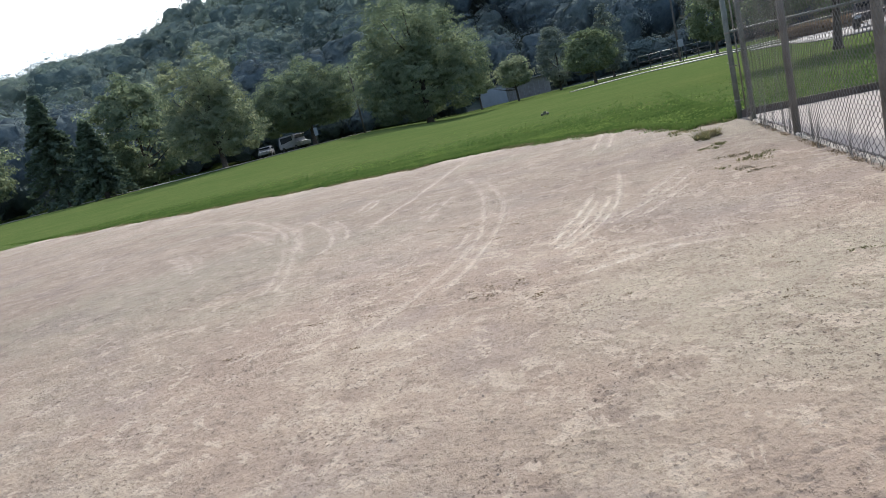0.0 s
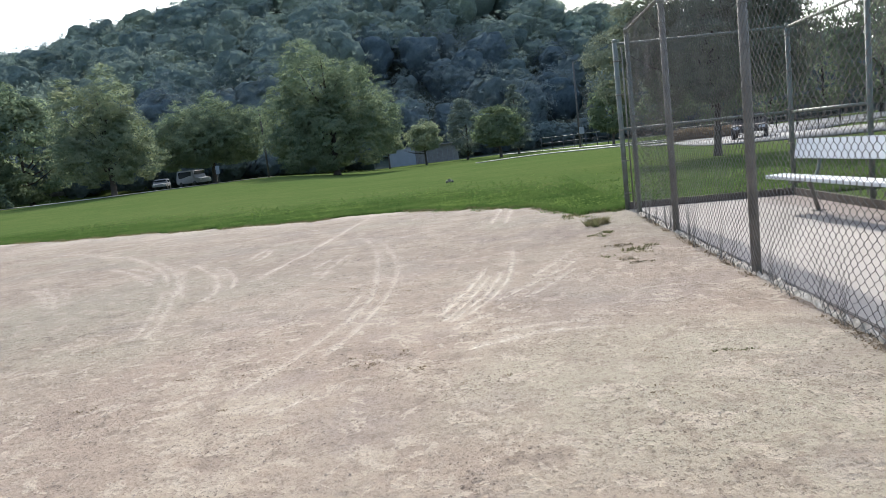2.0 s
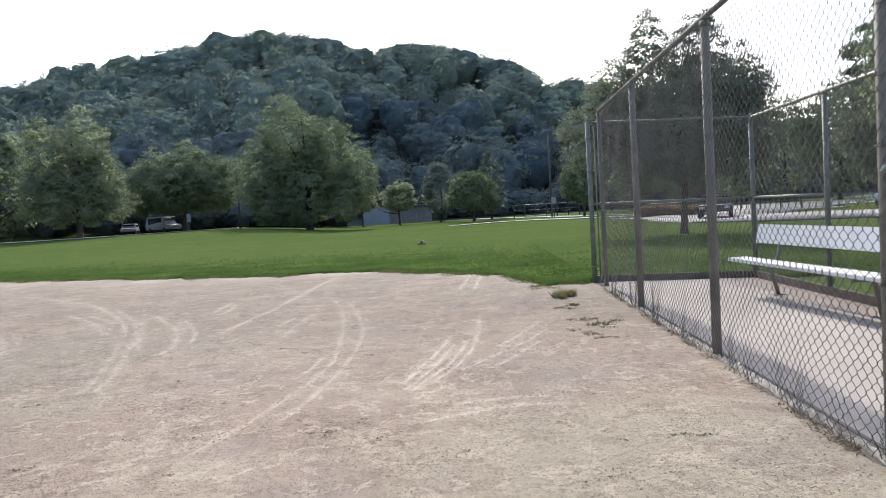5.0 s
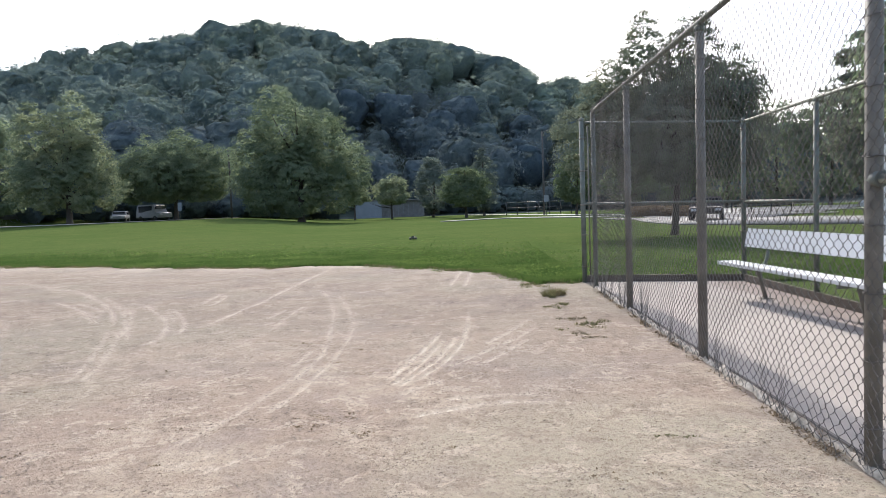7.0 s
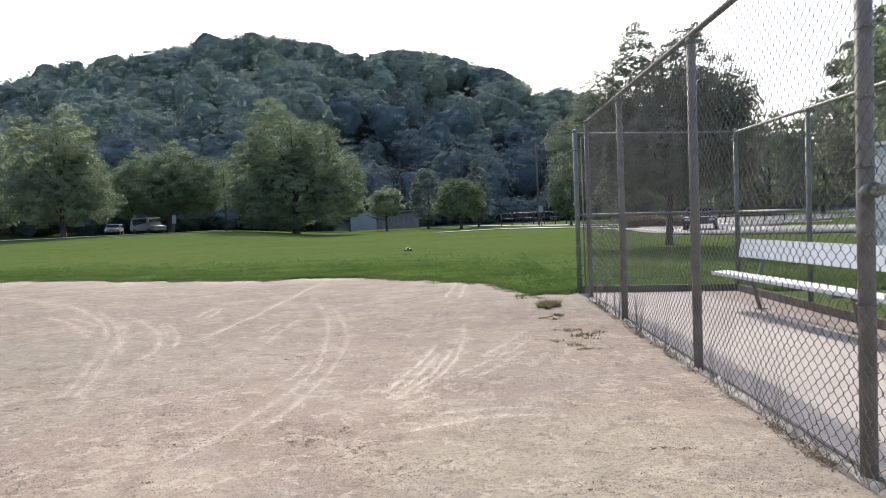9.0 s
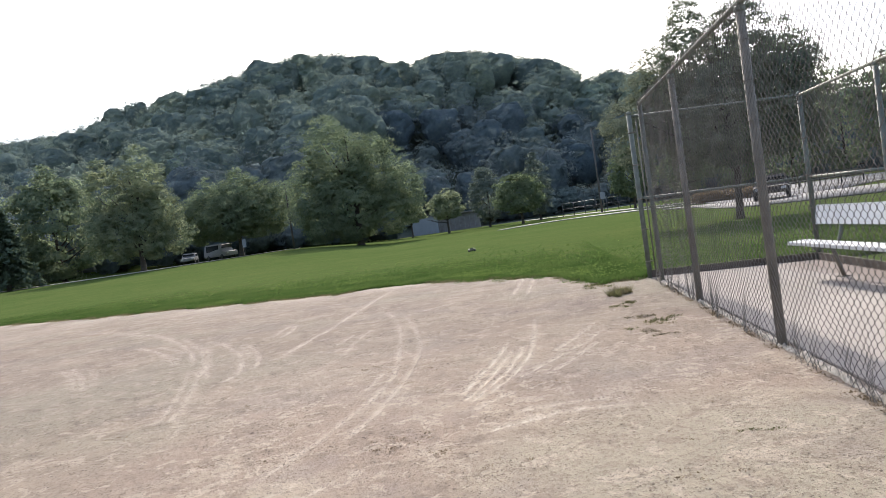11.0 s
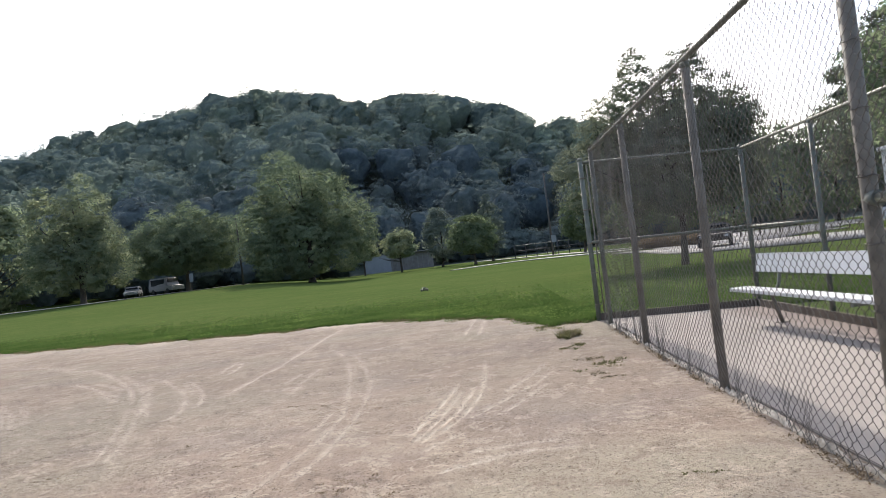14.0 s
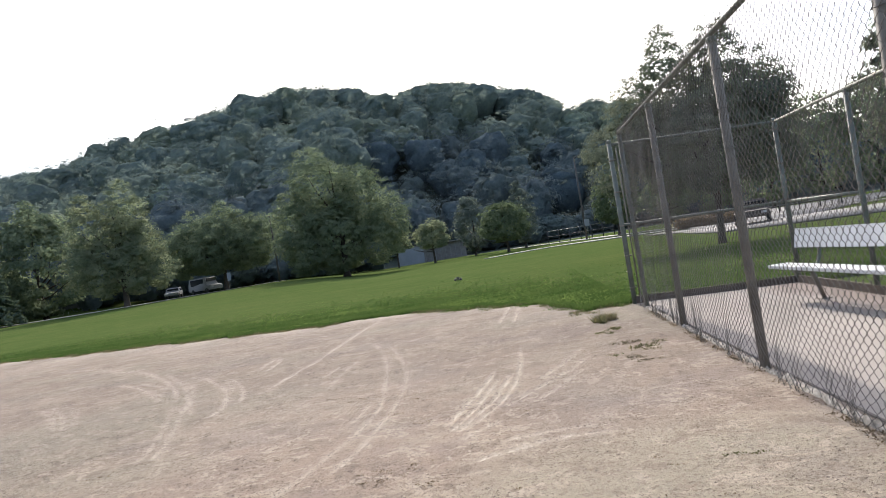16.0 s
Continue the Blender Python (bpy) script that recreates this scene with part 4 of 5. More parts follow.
def chain_link(p0, p1, low, high0, high1, width, sag=0.0):
    """Woven wire between two points: upright zigzag wires that hook into each other."""
    p0, p1 = np.array(p0, float), np.array(p1, float)
    length = np.linalg.norm(p1 - p0)
    along = (p1 - p0) / length
    out = np.array([along[1], -along[0]])
    verts, faces, base = [], [], 0
    wires = int(length / (width / 2))
    sides = 3
    ring = np.array([(math.cos(2 * math.pi * k / sides), math.sin(2 * math.pi * k / sides)) for k in range(sides)]) * 0.0025
    for i in range(wires):
        mid = (i + 0.5) * width / 2
        high = high0 + (high1 - high0) * mid / length
        knots = int((high - low) / (width / 2))
        j = np.repeat(np.arange(knots + 1), 2)
        d = np.tile([-0.17, 0.17], knots + 1) * width / 2
        z = low + j * (high - low) / knots + d
        sign = np.where((j + i) % 2 == 0, 1, -1)
        s = mid + sign * width * 0.27 + rng.normal(0, width * 0.02, len(j))
        n = np.tile([0.0025, -0.0025], knots + 1) * sign
        wave = 0.008 * np.sin(mid * 2.2 + z * 1.7) + 0.007 * np.sin(z * 7.5 + 1.4 * np.sin(mid * 1.9)) + 0.004 * np.sin(mid * 8.3 - z * 3.1)
        loose = np.clip(1 - (z - low) / 0.45, 0, 1) ** 1.5 * sag
        n = n + wave + loose * (0.05 + 0.05 * np.sin(mid * 6.1) + 0.03 * np.sin(mid * 17))
        z = z + loose * (0.03 * np.sin(mid * 9) + rng.normal(0, 0.008, len(j)))
        s = s + loose * rng.normal(0, 0.012, len(j))
        centre = np.column_stack([p0 + along * s[:, None] + out * n[:, None], z])
        a = np.array([*along, 0.0])
        b = np.array([*out, 0.0])
        tubes = centre[:, None] + ring[None, :, :1] * a + ring[None, :, 1:] * b
        verts.append(tubes.reshape(-1, 3))
        k = np.arange(len(j) - 1)[:, None] * sides + np.arange(sides)[None]
        nxt = np.arange(len(j) - 1)[:, None] * sides + (np.arange(sides)[None] + 1) % sides
        faces.append((np.stack([k, nxt, nxt + sides, k + sides], -1) + base).reshape(-1, 4))
        base += len(j) * sides
    return np.vstack(verts), np.vstack(faces)


def woven(parent, *args, **more):
    verts, faces = chain_link(*args, **more)
    ob = quads("wire_mesh", verts, WIRE, faces)
    ob.parent = parent
    return ob


def fence_post(parent, x, y, top, radius, mat):
    """A steel tube with a domed cap."""
    ob = part("post", tube([(x, y, -0.1), (x, y, top)], radius, 14), mat, parent)
    part("cap", tube([(x, y, top - 0.02), (x, y, top), (x, y, top + 0.018), (x, y, top + 0.035)], [radius * 1.1, radius * 1.12, radius * 1.05, radius * 0.4], 14), GALV, ob)
    return ob


def brace_band(post, x, y, z, radius, towards):
    """A flat steel band round a post, bolted on the side of the rail."""
    bm = tube([(x, y, z - 0.012), (x, y, z + 0.012)], radius + 0.004, 14)
    dx, dy = towards
    tube_into(bm, [(x + dx * radius, y + dy * radius, z), (x + dx * (radius + 0.035), y + dy * (radius + 0.035), z)], 0.009, 6)
    part("brace_band", bm, RUSTY, post)


def ties(parent, x, y, side, top):
    """Wire ties round a post."""
    for z in np.arange(0.2, top, 0.3):
        bm = bmesh.new()
        ringed = [(x + 0.043 * math.cos(a), y + 0.043 * math.sin(a), z + 0.004 * math.sin(3 * a)) for a in np.linspace(0, 2 * math.pi, 11)]
        tube_into(bm, ringed, 0.0028, 4)
        tube_into(bm, [(x - 0.043, y, z), (x - 0.05, y + side * 0.03, z + 0.012)], 0.0028, 4)
        part("tie_wire", bm, WIRE, parent)


W = 0.0745
front = thing("chain_link_fence", (0, 0, 0), "tall weathered chain-link fence in front of the dugout", "fence")
for k, y in enumerate(POSTS_Y):
    fence_post(front, FENCE_X, y, FENCE_TOP - 0.05 if k else FENCE_TOP, 0.036 if k else 0.032, RUSTY if k in (1, 2, 3) else GALV)
    if k < 5:
        ties(front, FENCE_X, y, -1, FENCE_TOP)
part("top_rail", tube([(FENCE_X, POSTS_Y[0] + 0.02, FENCE_TOP)] + [(FENCE_X, y, FENCE_TOP) for y in np.arange(9.4, -1.7, -0.8)], 0.024, 10), GALV, front)
part("middle_rail", tube([(FENCE_X, 3.02, 1.3), (FENCE_X, -1.6, 1.3)], 0.024, 10), GALV, front)
woven(front, (FENCE_X - 0.045, 10.0), (FENCE_X - 0.045, -1.6), 0.03, FENCE_TOP + 0.03, FENCE_TOP + 0.03, W, sag=0.55)

part("rail_clamp", tube([(FENCE_X, 3.03, 1.3), (FENCE_X, 2.95, 1.3)], 0.036, 10), GALV, front)

side = thing("chain_link_fence", (0, 0, 0), "chain-link side fence on a timber kick board", "fence")
E1 = (1.785, 10.70)
for p, top, r in ((E1, 2.54, 0.037), (CORNER, 2.38, 0.034)):
    steel = fence_post(side, p[0], p[1], top, r, GALV)
    for z in (0.25, 0.75, 1.22, 1.75, 2.25):
        brace_band(steel, p[0], p[1], z, r, (0.98, -0.2) if p == E1 else (-0.98, 0.2))
    ties(side, p[0], p[1], 1, top)
part("top_rail", tube([(*E1, 2.50), (*CORNER, 2.36)], 0.021, 10), GALV, side)
part("middle_rail", tube([(*E1, 1.23), (*CORNER, 1.19)], 0.021, 10), GALV, side)
part("tension_bar", tube([(E1[0] + 0.09, E1[1] - 0.02, 0.1), (E1[0] + 0.09, E1[1] - 0.02, 2.44)], 0.011, 6), RUSTY, side)
part("kick_board", box((0, -0.02, -0.05), (1, 0.02, 0.11), 0.004), BOARD, side, "dark weathered timber kick board").matrix_basis = Matrix.Translation((E1[0], E1[1], 0)) @ Matrix.Rotation(math.atan2(CORNER[1] - E1[1], CORNER[0] - E1[0]), 4, "Z") @ Matrix.Diagonal((math.dist(E1, CORNER), 1, 1, 1))
woven(side, (E1[0], E1[1] + 0.03), (CORNER[0], CORNER[1] + 0.03), 0.08, 2.53, 2.39, W)

back = thing("chain_link_fence", (0, 0, 0), "chain-link fence behind the dugout bench", "fence")
for y in (8.07, 5.6, 3.1, 0.6, -1.95):
    fence_post(back, CORNER[0], y, 2.34, 0.03, GALV)
    ties(back, CORNER[0], y, 1, 2.3)
part("top_rail", tube([(CORNER[0], 10.2, 2.36), (CORNER[0], -2, 2.38)], 0.021, 10), GALV, back)
part("middle_rail", tube([(CORNER[0], 10.2, 1.19), (CORNER[0], 8.1, 1.175)], 0.021, 10), GALV, back)
part("kick_board", box((CORNER[0] - 0.03, -2, -0.05), (CORNER[0] + 0.01, 10.18, 0.11), 0.004), BOARD, back, "dark weathered timber kick board")
woven(back, (CORNER[0] + 0.04, 10.2), (CORNER[0] + 0.04, 0.4), 0.08, 2.39, 2.39, W)

slab = new("dugout_floor", bpy.data.meshes.new("dugout_floor"))
bm = bmesh.new()
rim = [(1.905, -4.0), (CORNER[0] - 0.04, -4.0), (CORNER[0] - 0.04, 10.19), (1.905, 10.63)]
low, top = ([bm.verts.new((x, y, z)) for x, y in rim] for z in (-0.15, 0.012))
bm.faces.new(low[::-1])
bm.faces.new(top)
for k in range(4):
    bm.faces.new((low[k], low[(k + 1) % 4], top[(k + 1) % 4], top[k]))
bmesh.ops.bevel(bm, geom=bm.edges[:], offset=0.006, segments=2, affect="EDGES")
bm.to_mesh(slab.data)
bm.free()
slab.data.materials.append(SLAB)
tagged(slab, "dusty tan concrete floor of the dugout", "floor", kind="structure")

def bench():
    ob = thing("bench", (3.485, 6.346, 0.012), "white aluminium dugout bench with a backrest", "bench", turn=6.0)
    y0, y1 = -2.2, 2.3
    bm = box((-0.125, y0, 0.405), (0.125, y1, 0.445), 0.006)
    for x in (-0.075, -0.025, 0.025, 0.075):
        box_into(bm, (x - 0.008, y0 + 0.004, 0.443), (x + 0.008, y1 - 0.004, 0.4475))
    seat = part("seat", bm, ALU, ob)
    for y in (y0, y1):
        part("end_cap", box((-0.128, y - 0.006, 0.402), (0.128, y + 0.006, 0.449), 0.003), ALU, seat)
    m = Matrix.Translation((0.24, 0, 0.73)) @ Matrix.Rotation(radians(10), 4, "Y")
    bm = bmesh.new()
    box_into(bm, (-0.018, y0 + 0.03, -0.115), (0.018, y1 - 0.06, 0.115), 0.006, m)
    backrest = part("backrest", bm, ALU, ob)
    for y in (y0 + 0.028, y1 - 0.058):
        bm = bmesh.new()
        box_into(bm, (-0.021, y - 0.006, -0.118), (0.021, y + 0.006, 0.118), 0.003, m)
        part("end_cap", bm, ALU, backrest)
    for y in (-1.9, -0.05, 1.75):
        bm = bmesh.new()
        tube_into(bm, [(-0.11, y, 0.385), (0.16, y, 0.385), (0.215, y, 0.5), (0.275, y, 0.83)], 0.021, 8)
        part("bracket", bm, GALV, ob)
        bm = bmesh.new()
        tube_into(bm, [(0.1, y, 0.385), (0.29, y + 0.16, 0.0)], 0.026, 8)
        box_into(bm, (0.22, y + 0.11, 0.0), (0.36, y + 0.21, 0.012), 0.003)
        part("leg", bm, RUSTY, ob)
    return ob


bench()


# ---- loose things on the dirt ----
def tuft(at, blades, reach, tall, mat, label):
    ob = thing("weed_clump", (at[0], at[1], 0.0), label, "weed", "weeds on the dirt")
    spot = rng.normal(0, 1, (blades, 2)) * reach
    heads = rng.normal(0, 1.2, (9, 2)) * reach
    head = rng.integers(0, 9, blades)
    spot = heads[head] * 0.9 + spot * 0.35
    ang = rng.random(blades) * 2 * np.pi
    c, s = np.cos(ang), np.sin(ang)
    h = tall * (0.2 + 0.8 * rng.random(blades)) * (0.45 + 0.75 * rng.random(9))[head]
    root = np.column_stack([spot, np.full(blades, -0.004)])
    w = 0.004 + 0.004 * rng.random(blades)
    side = np.stack([-s * w, c * w, 0 * s], -1)
    tip = root + np.stack([c * h * 1.1, s * h * 1.1, h * 0.9], -1)
    leaf = quads("leaves", np.stack([root - side, root + side, tip + side * 0.3, tip - side * 0.3], 1), mat)
    leaf.parent = ob


tuft((1.14, 9.26), 600, (0.065, 0.12), 0.11, OLIVE, "olive green weed clump growing from the bare dirt")
tuft((1.09, 8.3), 320, (0.08, 0.12), 0.04, OLIVE, "thin half-dry weed clump on the dirt")
tuft((0.98, 10.55), 420, (0.16, 0.16), 0.05, OLIVE, "dry grass clump at the lawn corner")
tuft((0.9, 11.2), 500, (0.13, 0.16), 0.07, BLADE, "ragged green grass spilling over the dirt edge")
tuft((0.7, 11.9), 400, (0.10, 0.22), 0.07, BLADE, "ragged green grass spilling over the dirt edge")
tuft((1.38, 10.8), 240, (0.2, 0.1), 0.04, DRY, "dry grass clump at the fence corner")
tuft((1.12, 7.27), 240, (0.08, 0.08), 0.022, DRY, "flat dry weed clump on the dirt")
tuft((1.26, 6.84), 300, (0.12, 0.09), 0.032, OLIVE, "flat dry weed clump on the dirt")
tuft((1.10, 6.44), 120, (0.05, 0.06), 0.02, DRY, "flat dry weed clump on the dirt")
tuft((1.18, 6.25), 110, (0.05, 0.04), 0.018, DRY, "flat dry weed clump on the dirt")
tuft((1.12, 3.52), 130, (0.055, 0.02), 0.012, OLIVE, "flat dry weed clump on the dirt")


for k in range(34):
    x = 1.55 - 4.6 * rng.random() ** 1.7
    y = float(ragged(x)) - abs(rng.normal(0, 0.16))
    tuft((x, y), int(60 + 160 * rng.random()), (0.10 + 0.12 * rng.random(), 0.07 + 0.08 * rng.random()), 0.06, BLADE if k % 3 else OLIVE, "small ragged grass tuft on the dirt edge" if k % 3 else "small half-dry grass tuft on the dirt edge")


def litter(at, count, reach):
    ob = thing("leaf_litter", (at[0], at[1], 0.0), "small heap of dry dark leaf scraps on dirt", "litter", "leaf scraps on the dirt")
    count = int(1.5 * count)
    heads = rng.normal(0, reach, (max(2, count // 9), 2)) * (1.0, 0.6)
    spot = heads[rng.integers(0, len(heads), count)] + rng.normal(0, 0.011, (count, 2)) * (1.5, 1.0)
    pts = np.column_stack([spot, 0.002 + 0.006 * rng.random(count)])
    leaf = quads("scraps", leaf_quads(pts, 0.003 + 0.005 * rng.random(count)), LITTER)
    leaf.parent = ob


SCRAPS_NEAR = [(1.04, 4.07, 6, 0.012), (0.68, 3.02, 30, 0.055), (0.70, 3.61, 10, 0.025), (0.75, 3.48, 10, 0.025), (-0.79, 3.96, 80, 0.085), (-0.84, 3.78, 34, 0.05),
               (-0.95, 3.78, 22, 0.03), (-0.54, 3.65, 40, 0.04), (-0.53, 4.07, 8, 0.02), (-2.44, 5.23, 9, 0.02), (-1.67, 3.76, 10, 0.02), (-2.06, 3.8, 40, 0.07)]
SCRAPS_FAR = [(-1.54, 3.21, 12, 0.02), (-1.13, 3.36, 6, 0.01), (-1.77, 4.52, 10, 0.02), (-0.27, 3.35, 8, 0.016), (-0.04, 3.4, 6, 0.014), (-1.93, 6.42, 34, 0.09),
              (-1.55, 6.26, 40, 0.09), (-1.1, 5.44, 30, 0.07), (-1.01, 5.9, 24, 0.07), (-0.76, 5.05, 26, 0.06), (-0.95, 7.89, 30, 0.12), (-0.85, 8.48, 40, 0.14),
              (0.61, 7.13, 18, 0.06), (0.05, 4.94, 20, 0.05), (-2.45, 3.37, 16, 0.04), (-3.19, 4.7, 18, 0.06), (1.76, 3.96, 26, 0.04)]
for x, y, count, reach in SCRAPS_NEAR + SCRAPS_FAR:
    litter((x, y), count, reach)


def build_clods():
    n = 17000
    x, y = rng.uniform(-7, 1.75, n), 1.3 + rng.random(n) ** 1.6 * 13
    ok = y < edge(x) - 0.2
    x, y = x[ok], y[ok]
    n = len(x)
    r = 0.0025 + 0.004 * rng.random(n) ** 2 + 0.0006 * y
    r[: n // 150] *= 1.6
    corners = np.array([(1, 0, 0), (0, 1, 0), (-1, 0, 0), (0, -1, 0), (0.1, 0.1, 0.8)])
    shape = corners[None] * r[:, None, None] * (0.7 + 0.6 * rng.random((n, 5, 1)))
    turn = rng.random(n) * 2 * np.pi
    c, s = np.cos(turn)[:, None], np.sin(turn)[:, None]
    vx, vy = shape[..., 0] * c - shape[..., 1] * s, shape[..., 0] * s + shape[..., 1] * c
    verts = np.stack([vx + x[:, None], vy + y[:, None], shape[..., 2] - 0.001], -1)
    ids = np.arange(n)[:, None, None] * 5 + np.array([(0, 1, 4), (1, 2, 4), (2, 3, 4), (3, 0, 4)])[None]
    ob = quads("clods", verts, STONE, ids.reshape(-1, 3))
    tagged(ob, "scattered small dirt clods and grit", "grit", kind="stuff")


build_clods()


def build_footing():
    """Spilled concrete along the foot of the fence."""
    ys = np.arange(-4, 10.0, 0.035)
    us = np.linspace(-1, 1, 7)
    y, u = np.meshgrid(ys, us, indexing="ij")
    lump = np.array([noise.noise((b * 9, a * 2.0, 2.2)) for a, b in zip(u.ravel(), y.ravel())]).reshape(u.shape)
    wide = 0.024 + 0.026 * lump
    x = 1.835 + u * wide
    z = -0.012 + (0.034 + 0.045 * lump) * np.sqrt(np.clip(1 - u * u, 0, 1))
    ids = np.arange(x.size).reshape(x.shape)
    f = np.stack([ids[:-1, :-1], ids[:-1, 1:], ids[1:, 1:], ids[1:, :-1]], -1).reshape(-1, 4)
    ob = smooth(quads("kerb", np.stack([x, y, z], -1), STRIP, f))
    tagged(ob, "rough lumpy concrete footing below the fence", "kerb", kind="structure")
    n = 3600
    py = rng.uniform(-1, 9.9, n)
    px = 1.80 + rng.normal(0, 0.035, n)
    pts = np.column_stack([px, py, np.zeros(n)])
    ang = rng.random(n) * 2 * np.pi
    h = 0.006 + 0.018 * rng.random(n)
    c, s = np.cos(ang), np.sin(ang)
    side = np.stack([-s, c, 0 * s], -1) * 0.003
    tip = pts + np.stack([c * h, s * h, h * 0.7], -1)
    clump = np.array([noise.noise((0.3, b * 2.5, 7.7)) for b in py]) > 0.33
    ob = quads("dry_grass", np.stack([pts - side, pts + side, tip + side, tip - side], 1)[clump], LITTER)
    tagged(ob, "dry grass and debris along the fence foot", "dry grass", kind="stuff")
    n = 5200
    py = rng.uniform(0.2, 9.6, n)
    heap = np.array([noise.noise((1.3, b * 4.0, 3.1)) for b in py])
    px = 1.765 + rng.normal(0, 0.02, n)
    ok = heap > 0.2 + 0.2 * rng.normal(0, 1, n)
    bits = np.column_stack([px, py, 0.002 + 0.012 * rng.random(n)])[ok]
    ob = quads("leaf_debris", leaf_quads(bits, 0.004 + 0.007 * rng.random(len(bits))), LITTER)
    tagged(ob, "dark brown leaf debris blown against the fence footing", "debris", kind="stuff")


build_footing()


# ---- far things ----
def on_land(az, r):
    x, y, _ = polar(az, r)
    return x, y, float(land(x, y))


def light_pole(at, tall, radius, label, arm):
    ob = thing("utility_pole" if not arm else "street_lamp", at, label, "pole")
    part("pole", tube([(0, 0, -0.2), (0, 0, tall)], [radius, radius * 0.7], 10), POLE, ob)
    if arm:
        part("arm", tube([(0, 0, tall - 0.3), (0.4, -0.2, tall), (1.3, -0.4, tall + 0.1)], 0.05, 8), POLE, ob)
        part("lamp_head", box((1.1, -0.6, tall), (1.9, -0.25, tall + 0.18), 0.05), GALV, ob)


light_pole(on_land(5.75, 84), 10.2, 0.14, "tall dark lamp pole near the footpath", True)
light_pole(on_land(-20.1, 87), 8.6, 0.13, "plain timber utility pole among trees", False)


def sign(at, tall, wide, high, label, yaw):
    ob = thing("sign_post", at, label, "sign", turn=yaw)
    part("post", tube([(0, 0.04, -0.2), (0, 0.04, tall)], 0.04, 8), GALV, ob)
    part("panel", box((-wide / 2, -0.02, tall - high), (wide / 2, 0.005, tall), 0.008), PALE_WALL, ob, "pale sign panel")


sign(on_land(5.95, 80), 2.4, 0.55, 0.8, "pale sign on a post beside the path", -6)
sign(on_land(-24.0, 88), 2.1, 0.45, 1.0, "small pale sign under the trees", 20)


def bar_fence(az0, az1, r, posts, tall):
    a, b = Vector(on_land(az0, r)), Vector(on_land(az1, r))
    ob = thing("park_fence", a, "low dark metal rail fence by the footpath", "fence")
    for k in range(posts):
        p = (b - a) * k / (posts - 1)
        part("post", tube([p + Vector((0, 0, -0.1)), p + Vector((0, 0, tall))], 0.06, 8), DARK, ob)
    for z in (0.55 * tall, 0.95 * tall):
        part("rail", tube([Vector((0, 0, z)), b - a + Vector((0, 0, z))], 0.05, 8), GALV if z > 0.9 * tall else DARK, ob)


bar_fence(2.6, 8.0, 92, 7, 1.8)
bar_fence(13.5, 24.5, 62, 9, 1.0)


def shed():
    x, y, z = on_land(-7.2, 121)
    ob = thing("shed", (x, y, z), "pale blue-grey shed behind small trees", "shed", turn=6.9)
    part("wall", box((-6.2, 0, -0.1), (-1.6, 4, 3.0), 0.02), PALE_WALL, ob)
    bm = box((-1.6, 0.6, -0.1), (6.0, 4.6, 2.9), 0.02)
    for k in range(8):
        part("batten", box((-1.4 + 0.92 * k, 0.55, 0.0), (-1.34 + 0.92 * k, 0.597, 2.85)), ROOFING, ob)
    part("wall", bm, plain("grey wood siding", (0.16, 0.155, 0.145), 0.9, vary=0.2, scale=2), ob, "grey slatted timber wall")
    part("roof", box((-6.4, -0.2, 3.0), (6.2, 5.0, 3.15), 0.03), ROOFING, ob)
    part("door", box((-4.6, -0.04, 0.0), (-2.4, 0.02, 2.4), 0.01), PALE_WALL, ob, "pale garage door")


shed()


def hedge(a, b, tall, label):
    """A low clipped row of leaves along the car park edge."""
    a, b = Vector(a), Vector(b)
    ob = thing("hedge", a, label, "hedge")
    n = 9000
    u = rng.random(n)
    bumps = 0.75 + 0.25 * np.array([noise.noise((v * 14, 0.5, 1.5)) for v in u])
    up = rng.random(n) ** 0.6 * tall * bumps
    line = np.outer(u, (b - a)[:])
    pts = line + np.column_stack([rng.normal(0, 0.3, n), rng.normal(0, 0.3, n), up])
    part_of = quads("leaves", leaf_quads(pts, 0.06 + 0.07 * rng.random(n)), LITTER)
    part_of.parent = ob


hedge(on_land(13.2, 58), on_land(17.6, 52), 1.0, "low brown leafy hedge at the car park edge")


def wheel(parent, x, y, r, w):
    hub = part("wheel", tube([(x - w / 2, y, r), (x - w * 0.35, y, r), (x + w * 0.35, y, r), (x + w / 2, y, r)], [r * 0.55, r * 0.6, r * 0.6, r * 0.55], 16), GALV, parent)
    part("tyre", tube([(x - w / 2, y, r), (x - w * 0.4, y, r), (x + w * 0.4, y, r), (x + w / 2, y, r)], [r * 0.85, r, r, r * 0.85], 18), DARK, hub)


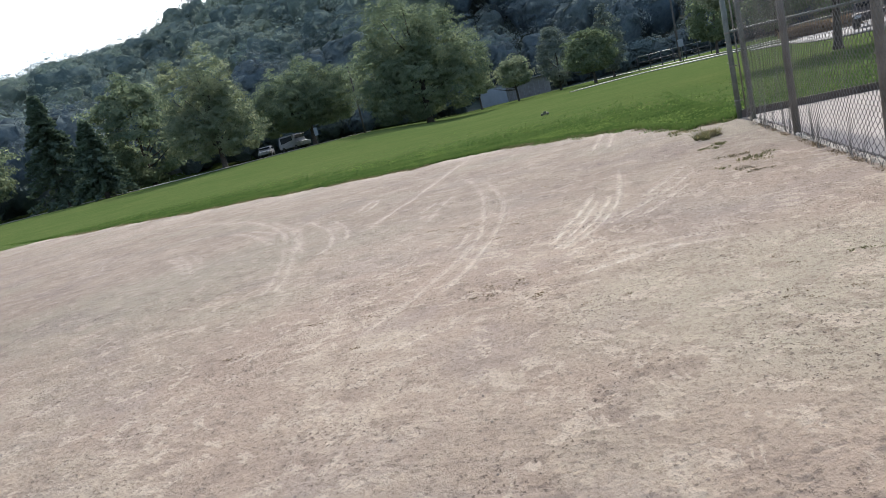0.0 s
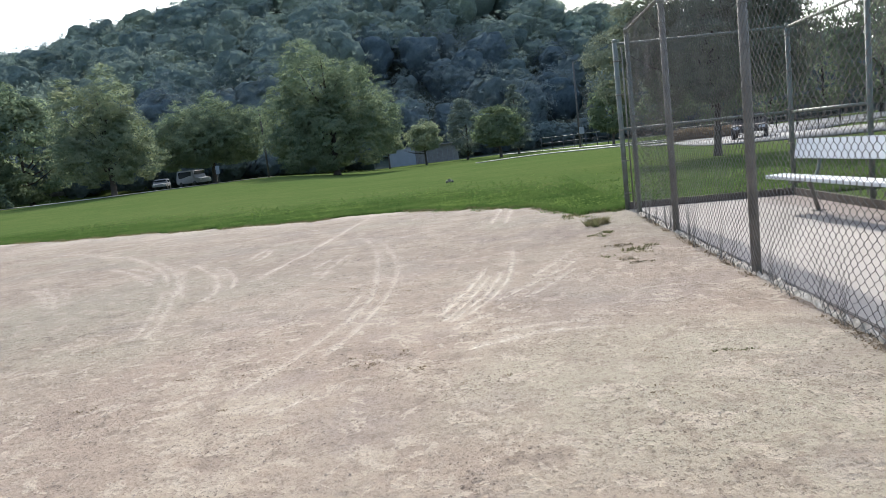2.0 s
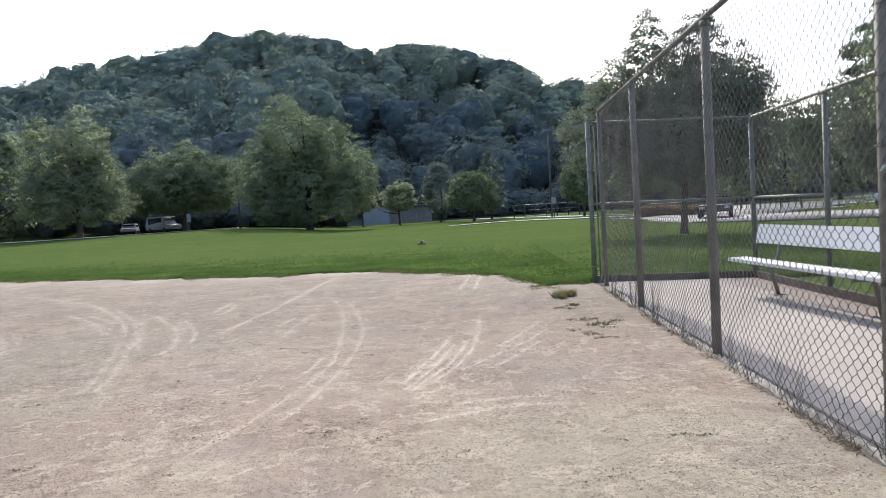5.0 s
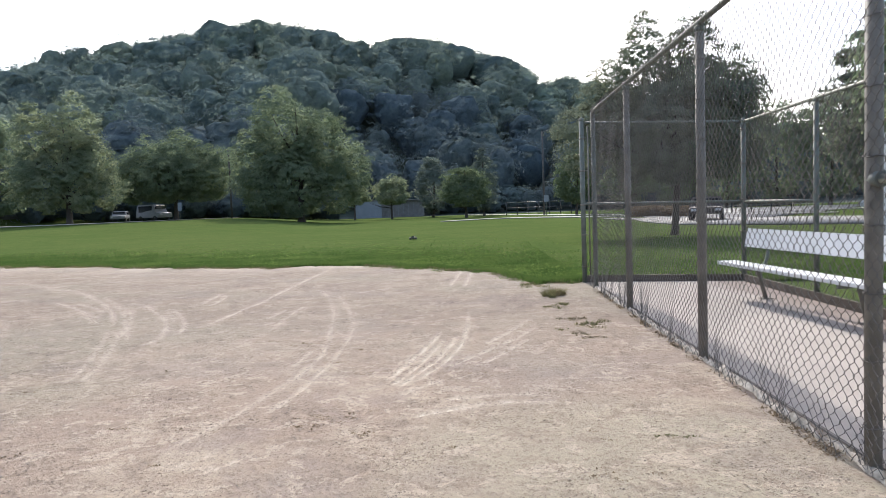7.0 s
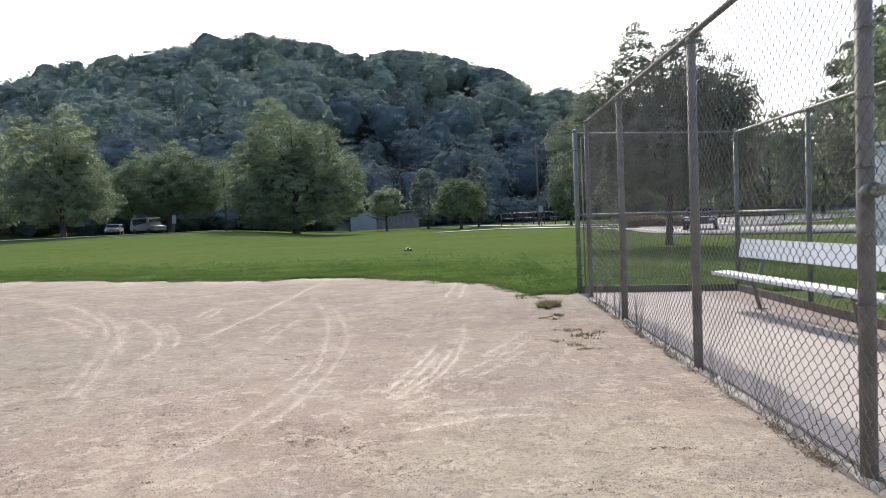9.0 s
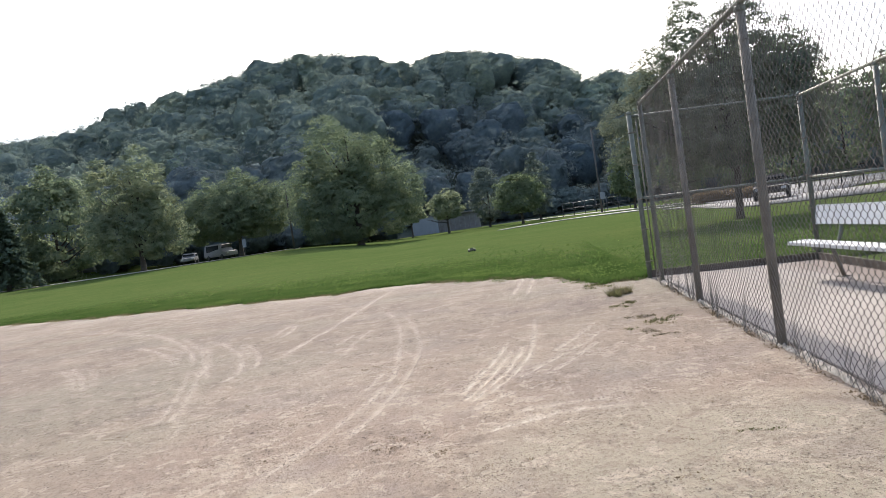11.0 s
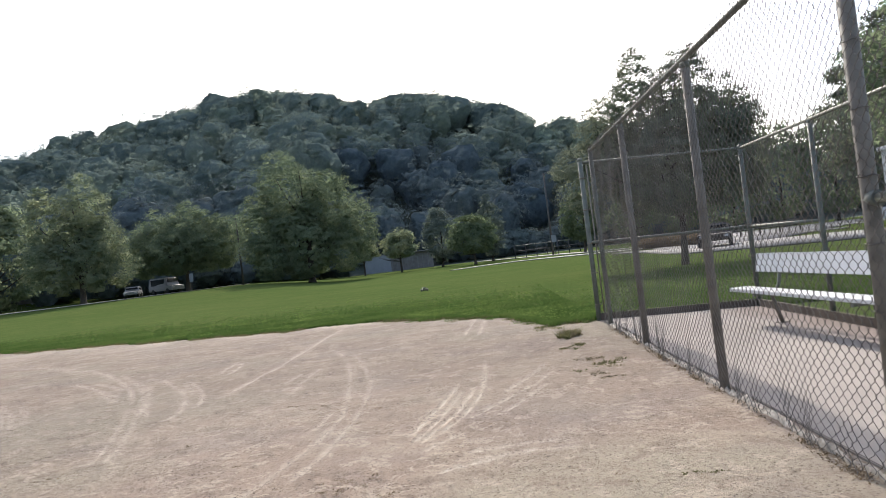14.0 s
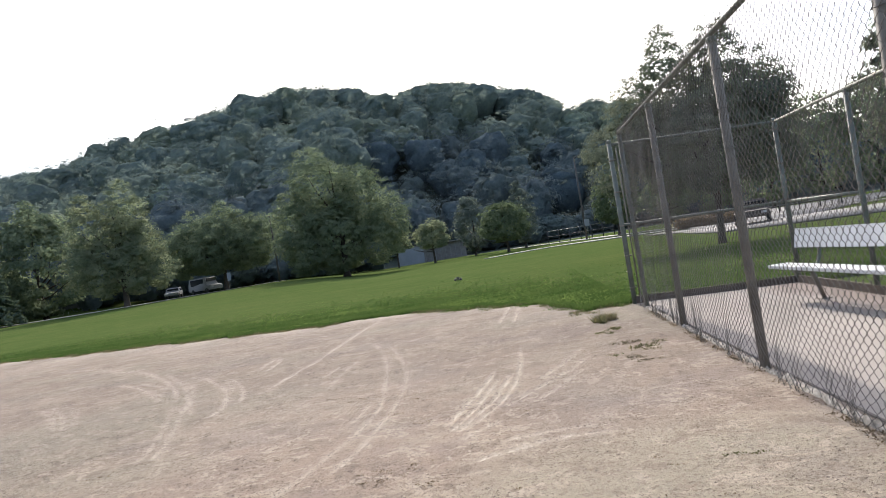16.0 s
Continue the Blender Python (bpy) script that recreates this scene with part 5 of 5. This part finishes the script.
def vehicle(at, yaw, length, wide, tall, hood, label, name, paint):
    """Nose towards -y."""
    ob = thing(name, at, label, "vehicle", turn=yaw)
    bm = bmesh.new()
    belt = 0.28 * tall + 0.45
    prof = [(-length / 2, 0.4), (-length / 2, belt * 0.92), (-length / 2 + hood, belt), (-length / 2 + hood + 0.55, tall), (length / 2 - 0.25, tall), (length / 2, belt), (length / 2, 0.4)]
    rows = []
    for sx in (-1, 1):
        rows.append([bm.verts.new((sx * wide / 2 * (0.86 if z > belt + 0.1 else 1.0), y, z)) for y, z in prof])
    bm.faces.new(rows[0])
    bm.faces.new(rows[1][::-1])
    for k in range(len(prof)):
        j = (k + 1) % len(prof)
        bm.faces.new((rows[0][j], rows[0][k], rows[1][k], rows[1][j]))
    bmesh.ops.recalc_face_normals(bm, faces=bm.faces)
    bmesh.ops.bevel(bm, geom=bm.edges[:], offset=0.07, segments=2, affect="EDGES")
    part("body", bm, paint, ob)
    m = Matrix.Translation((0, -length / 2 + hood + 0.27, (belt + tall) / 2)) @ Matrix.Rotation(math.atan2(0.55, tall - belt), 4, "X")
    bm = bmesh.new()
    box_into(bm, (-wide * 0.4, -0.03, -(tall - belt) * 0.42), (wide * 0.4, 0.02, (tall - belt) * 0.42), 0.01, Matrix.Translation((0, -0.03, 0)) @ m)
    part("windscreen", bm, GLASS, ob)
    for sx in (-1, 1):
        part("side_window", box((sx * wide * 0.465 - 0.03, -length / 2 + hood + 0.7, belt + 0.08), (sx * wide * 0.465 + 0.03, length / 2 - 0.6, tall - 0.18), 0.01), GLASS, ob)
        part("headlight", box((sx * wide * 0.36 - 0.16, -length / 2 - 0.02, belt * 0.68), (sx * wide * 0.36 + 0.16, -length / 2 + 0.06, belt * 0.86), 0.02), WHITE, ob)
        for y in (-0.3 * length, 0.3 * length):
            wheel(ob, sx * (wide / 2 - 0.08), y, 0.34, 0.22)
    return ob


vehicle(on_land(-25.9, 96), 62, 4.9, 1.95, 2.1, 0.9, "pale grey van parked under the broad tree", "van", plain("pale grey paint", (0.25, 0.255, 0.265), 0.5))
vehicle(on_land(-28.3, 97), 20, 4.3, 1.75, 1.4, 1.2, "pale car parked beneath the trees", "car", plain("silver paint", (0.20, 0.205, 0.215), 0.45, 0.1))
vehicle(on_land(18.6, 43), -20, 4.4, 1.8, 1.4, 1.2, "dark parked car beyond the shade tree", "car", plain("dark brown paint", (0.05, 0.042, 0.038), 0.7))
vehicle(on_land(31.0, 52), -60, 4.5, 1.8, 1.5, 1.2, "white parked car in the car park", "car", WHITE)

box_shed = thing("storage_box", (9.05, 13.0, 0.0), "white metal storage box behind the dugout", "storage box")
part("body", box((0, 0, -0.05), (2.9, 2.4, 2.45), 0.01), WHITE, box_shed)
for k in range(6):
    part("panel", box((0.02 + 0.48 * k, -0.02, 0.05), (0.46 + 0.48 * k, 0.0, 2.4), 0.006), WHITE, box_shed)
part("lid", box((-0.06, -0.06, 2.45), (2.96, 2.46, 2.54), 0.015), WHITE, box_shed)


def rc_truck(at, yaw):
    ob = thing("toy_truck", at, "small dark remote-controlled buggy in the grass", "toy car", turn=yaw)
    part("chassis", box((-0.07, -0.2, 0.05), (0.07, 0.2, 0.075), 0.005), DARK, ob)
    bm = bmesh.new()
    box_into(bm, (-0.085, -0.14, 0.08), (0.085, 0.15, 0.12), 0.015)
    box_into(bm, (-0.065, -0.06, 0.118), (0.065, 0.1, 0.165), 0.02)
    part("body", bm, GALV, ob)
    part("wing", box((-0.12, 0.17, 0.17), (0.12, 0.24, 0.178), 0.003), DARK, ob)
    for sx in (-1, 1):
        part("wing_mount", box((sx * 0.05 - 0.006, 0.17, 0.09), (sx * 0.05 + 0.006, 0.2, 0.171)), DARK, ob)
        for y in (-0.15, 0.15):
            wheel(ob, sx * 0.125, y, 0.06, 0.07)


rc_truck((-2.62, 28.6, float(land(-2.62, 28.6)) - 0.045), 186)
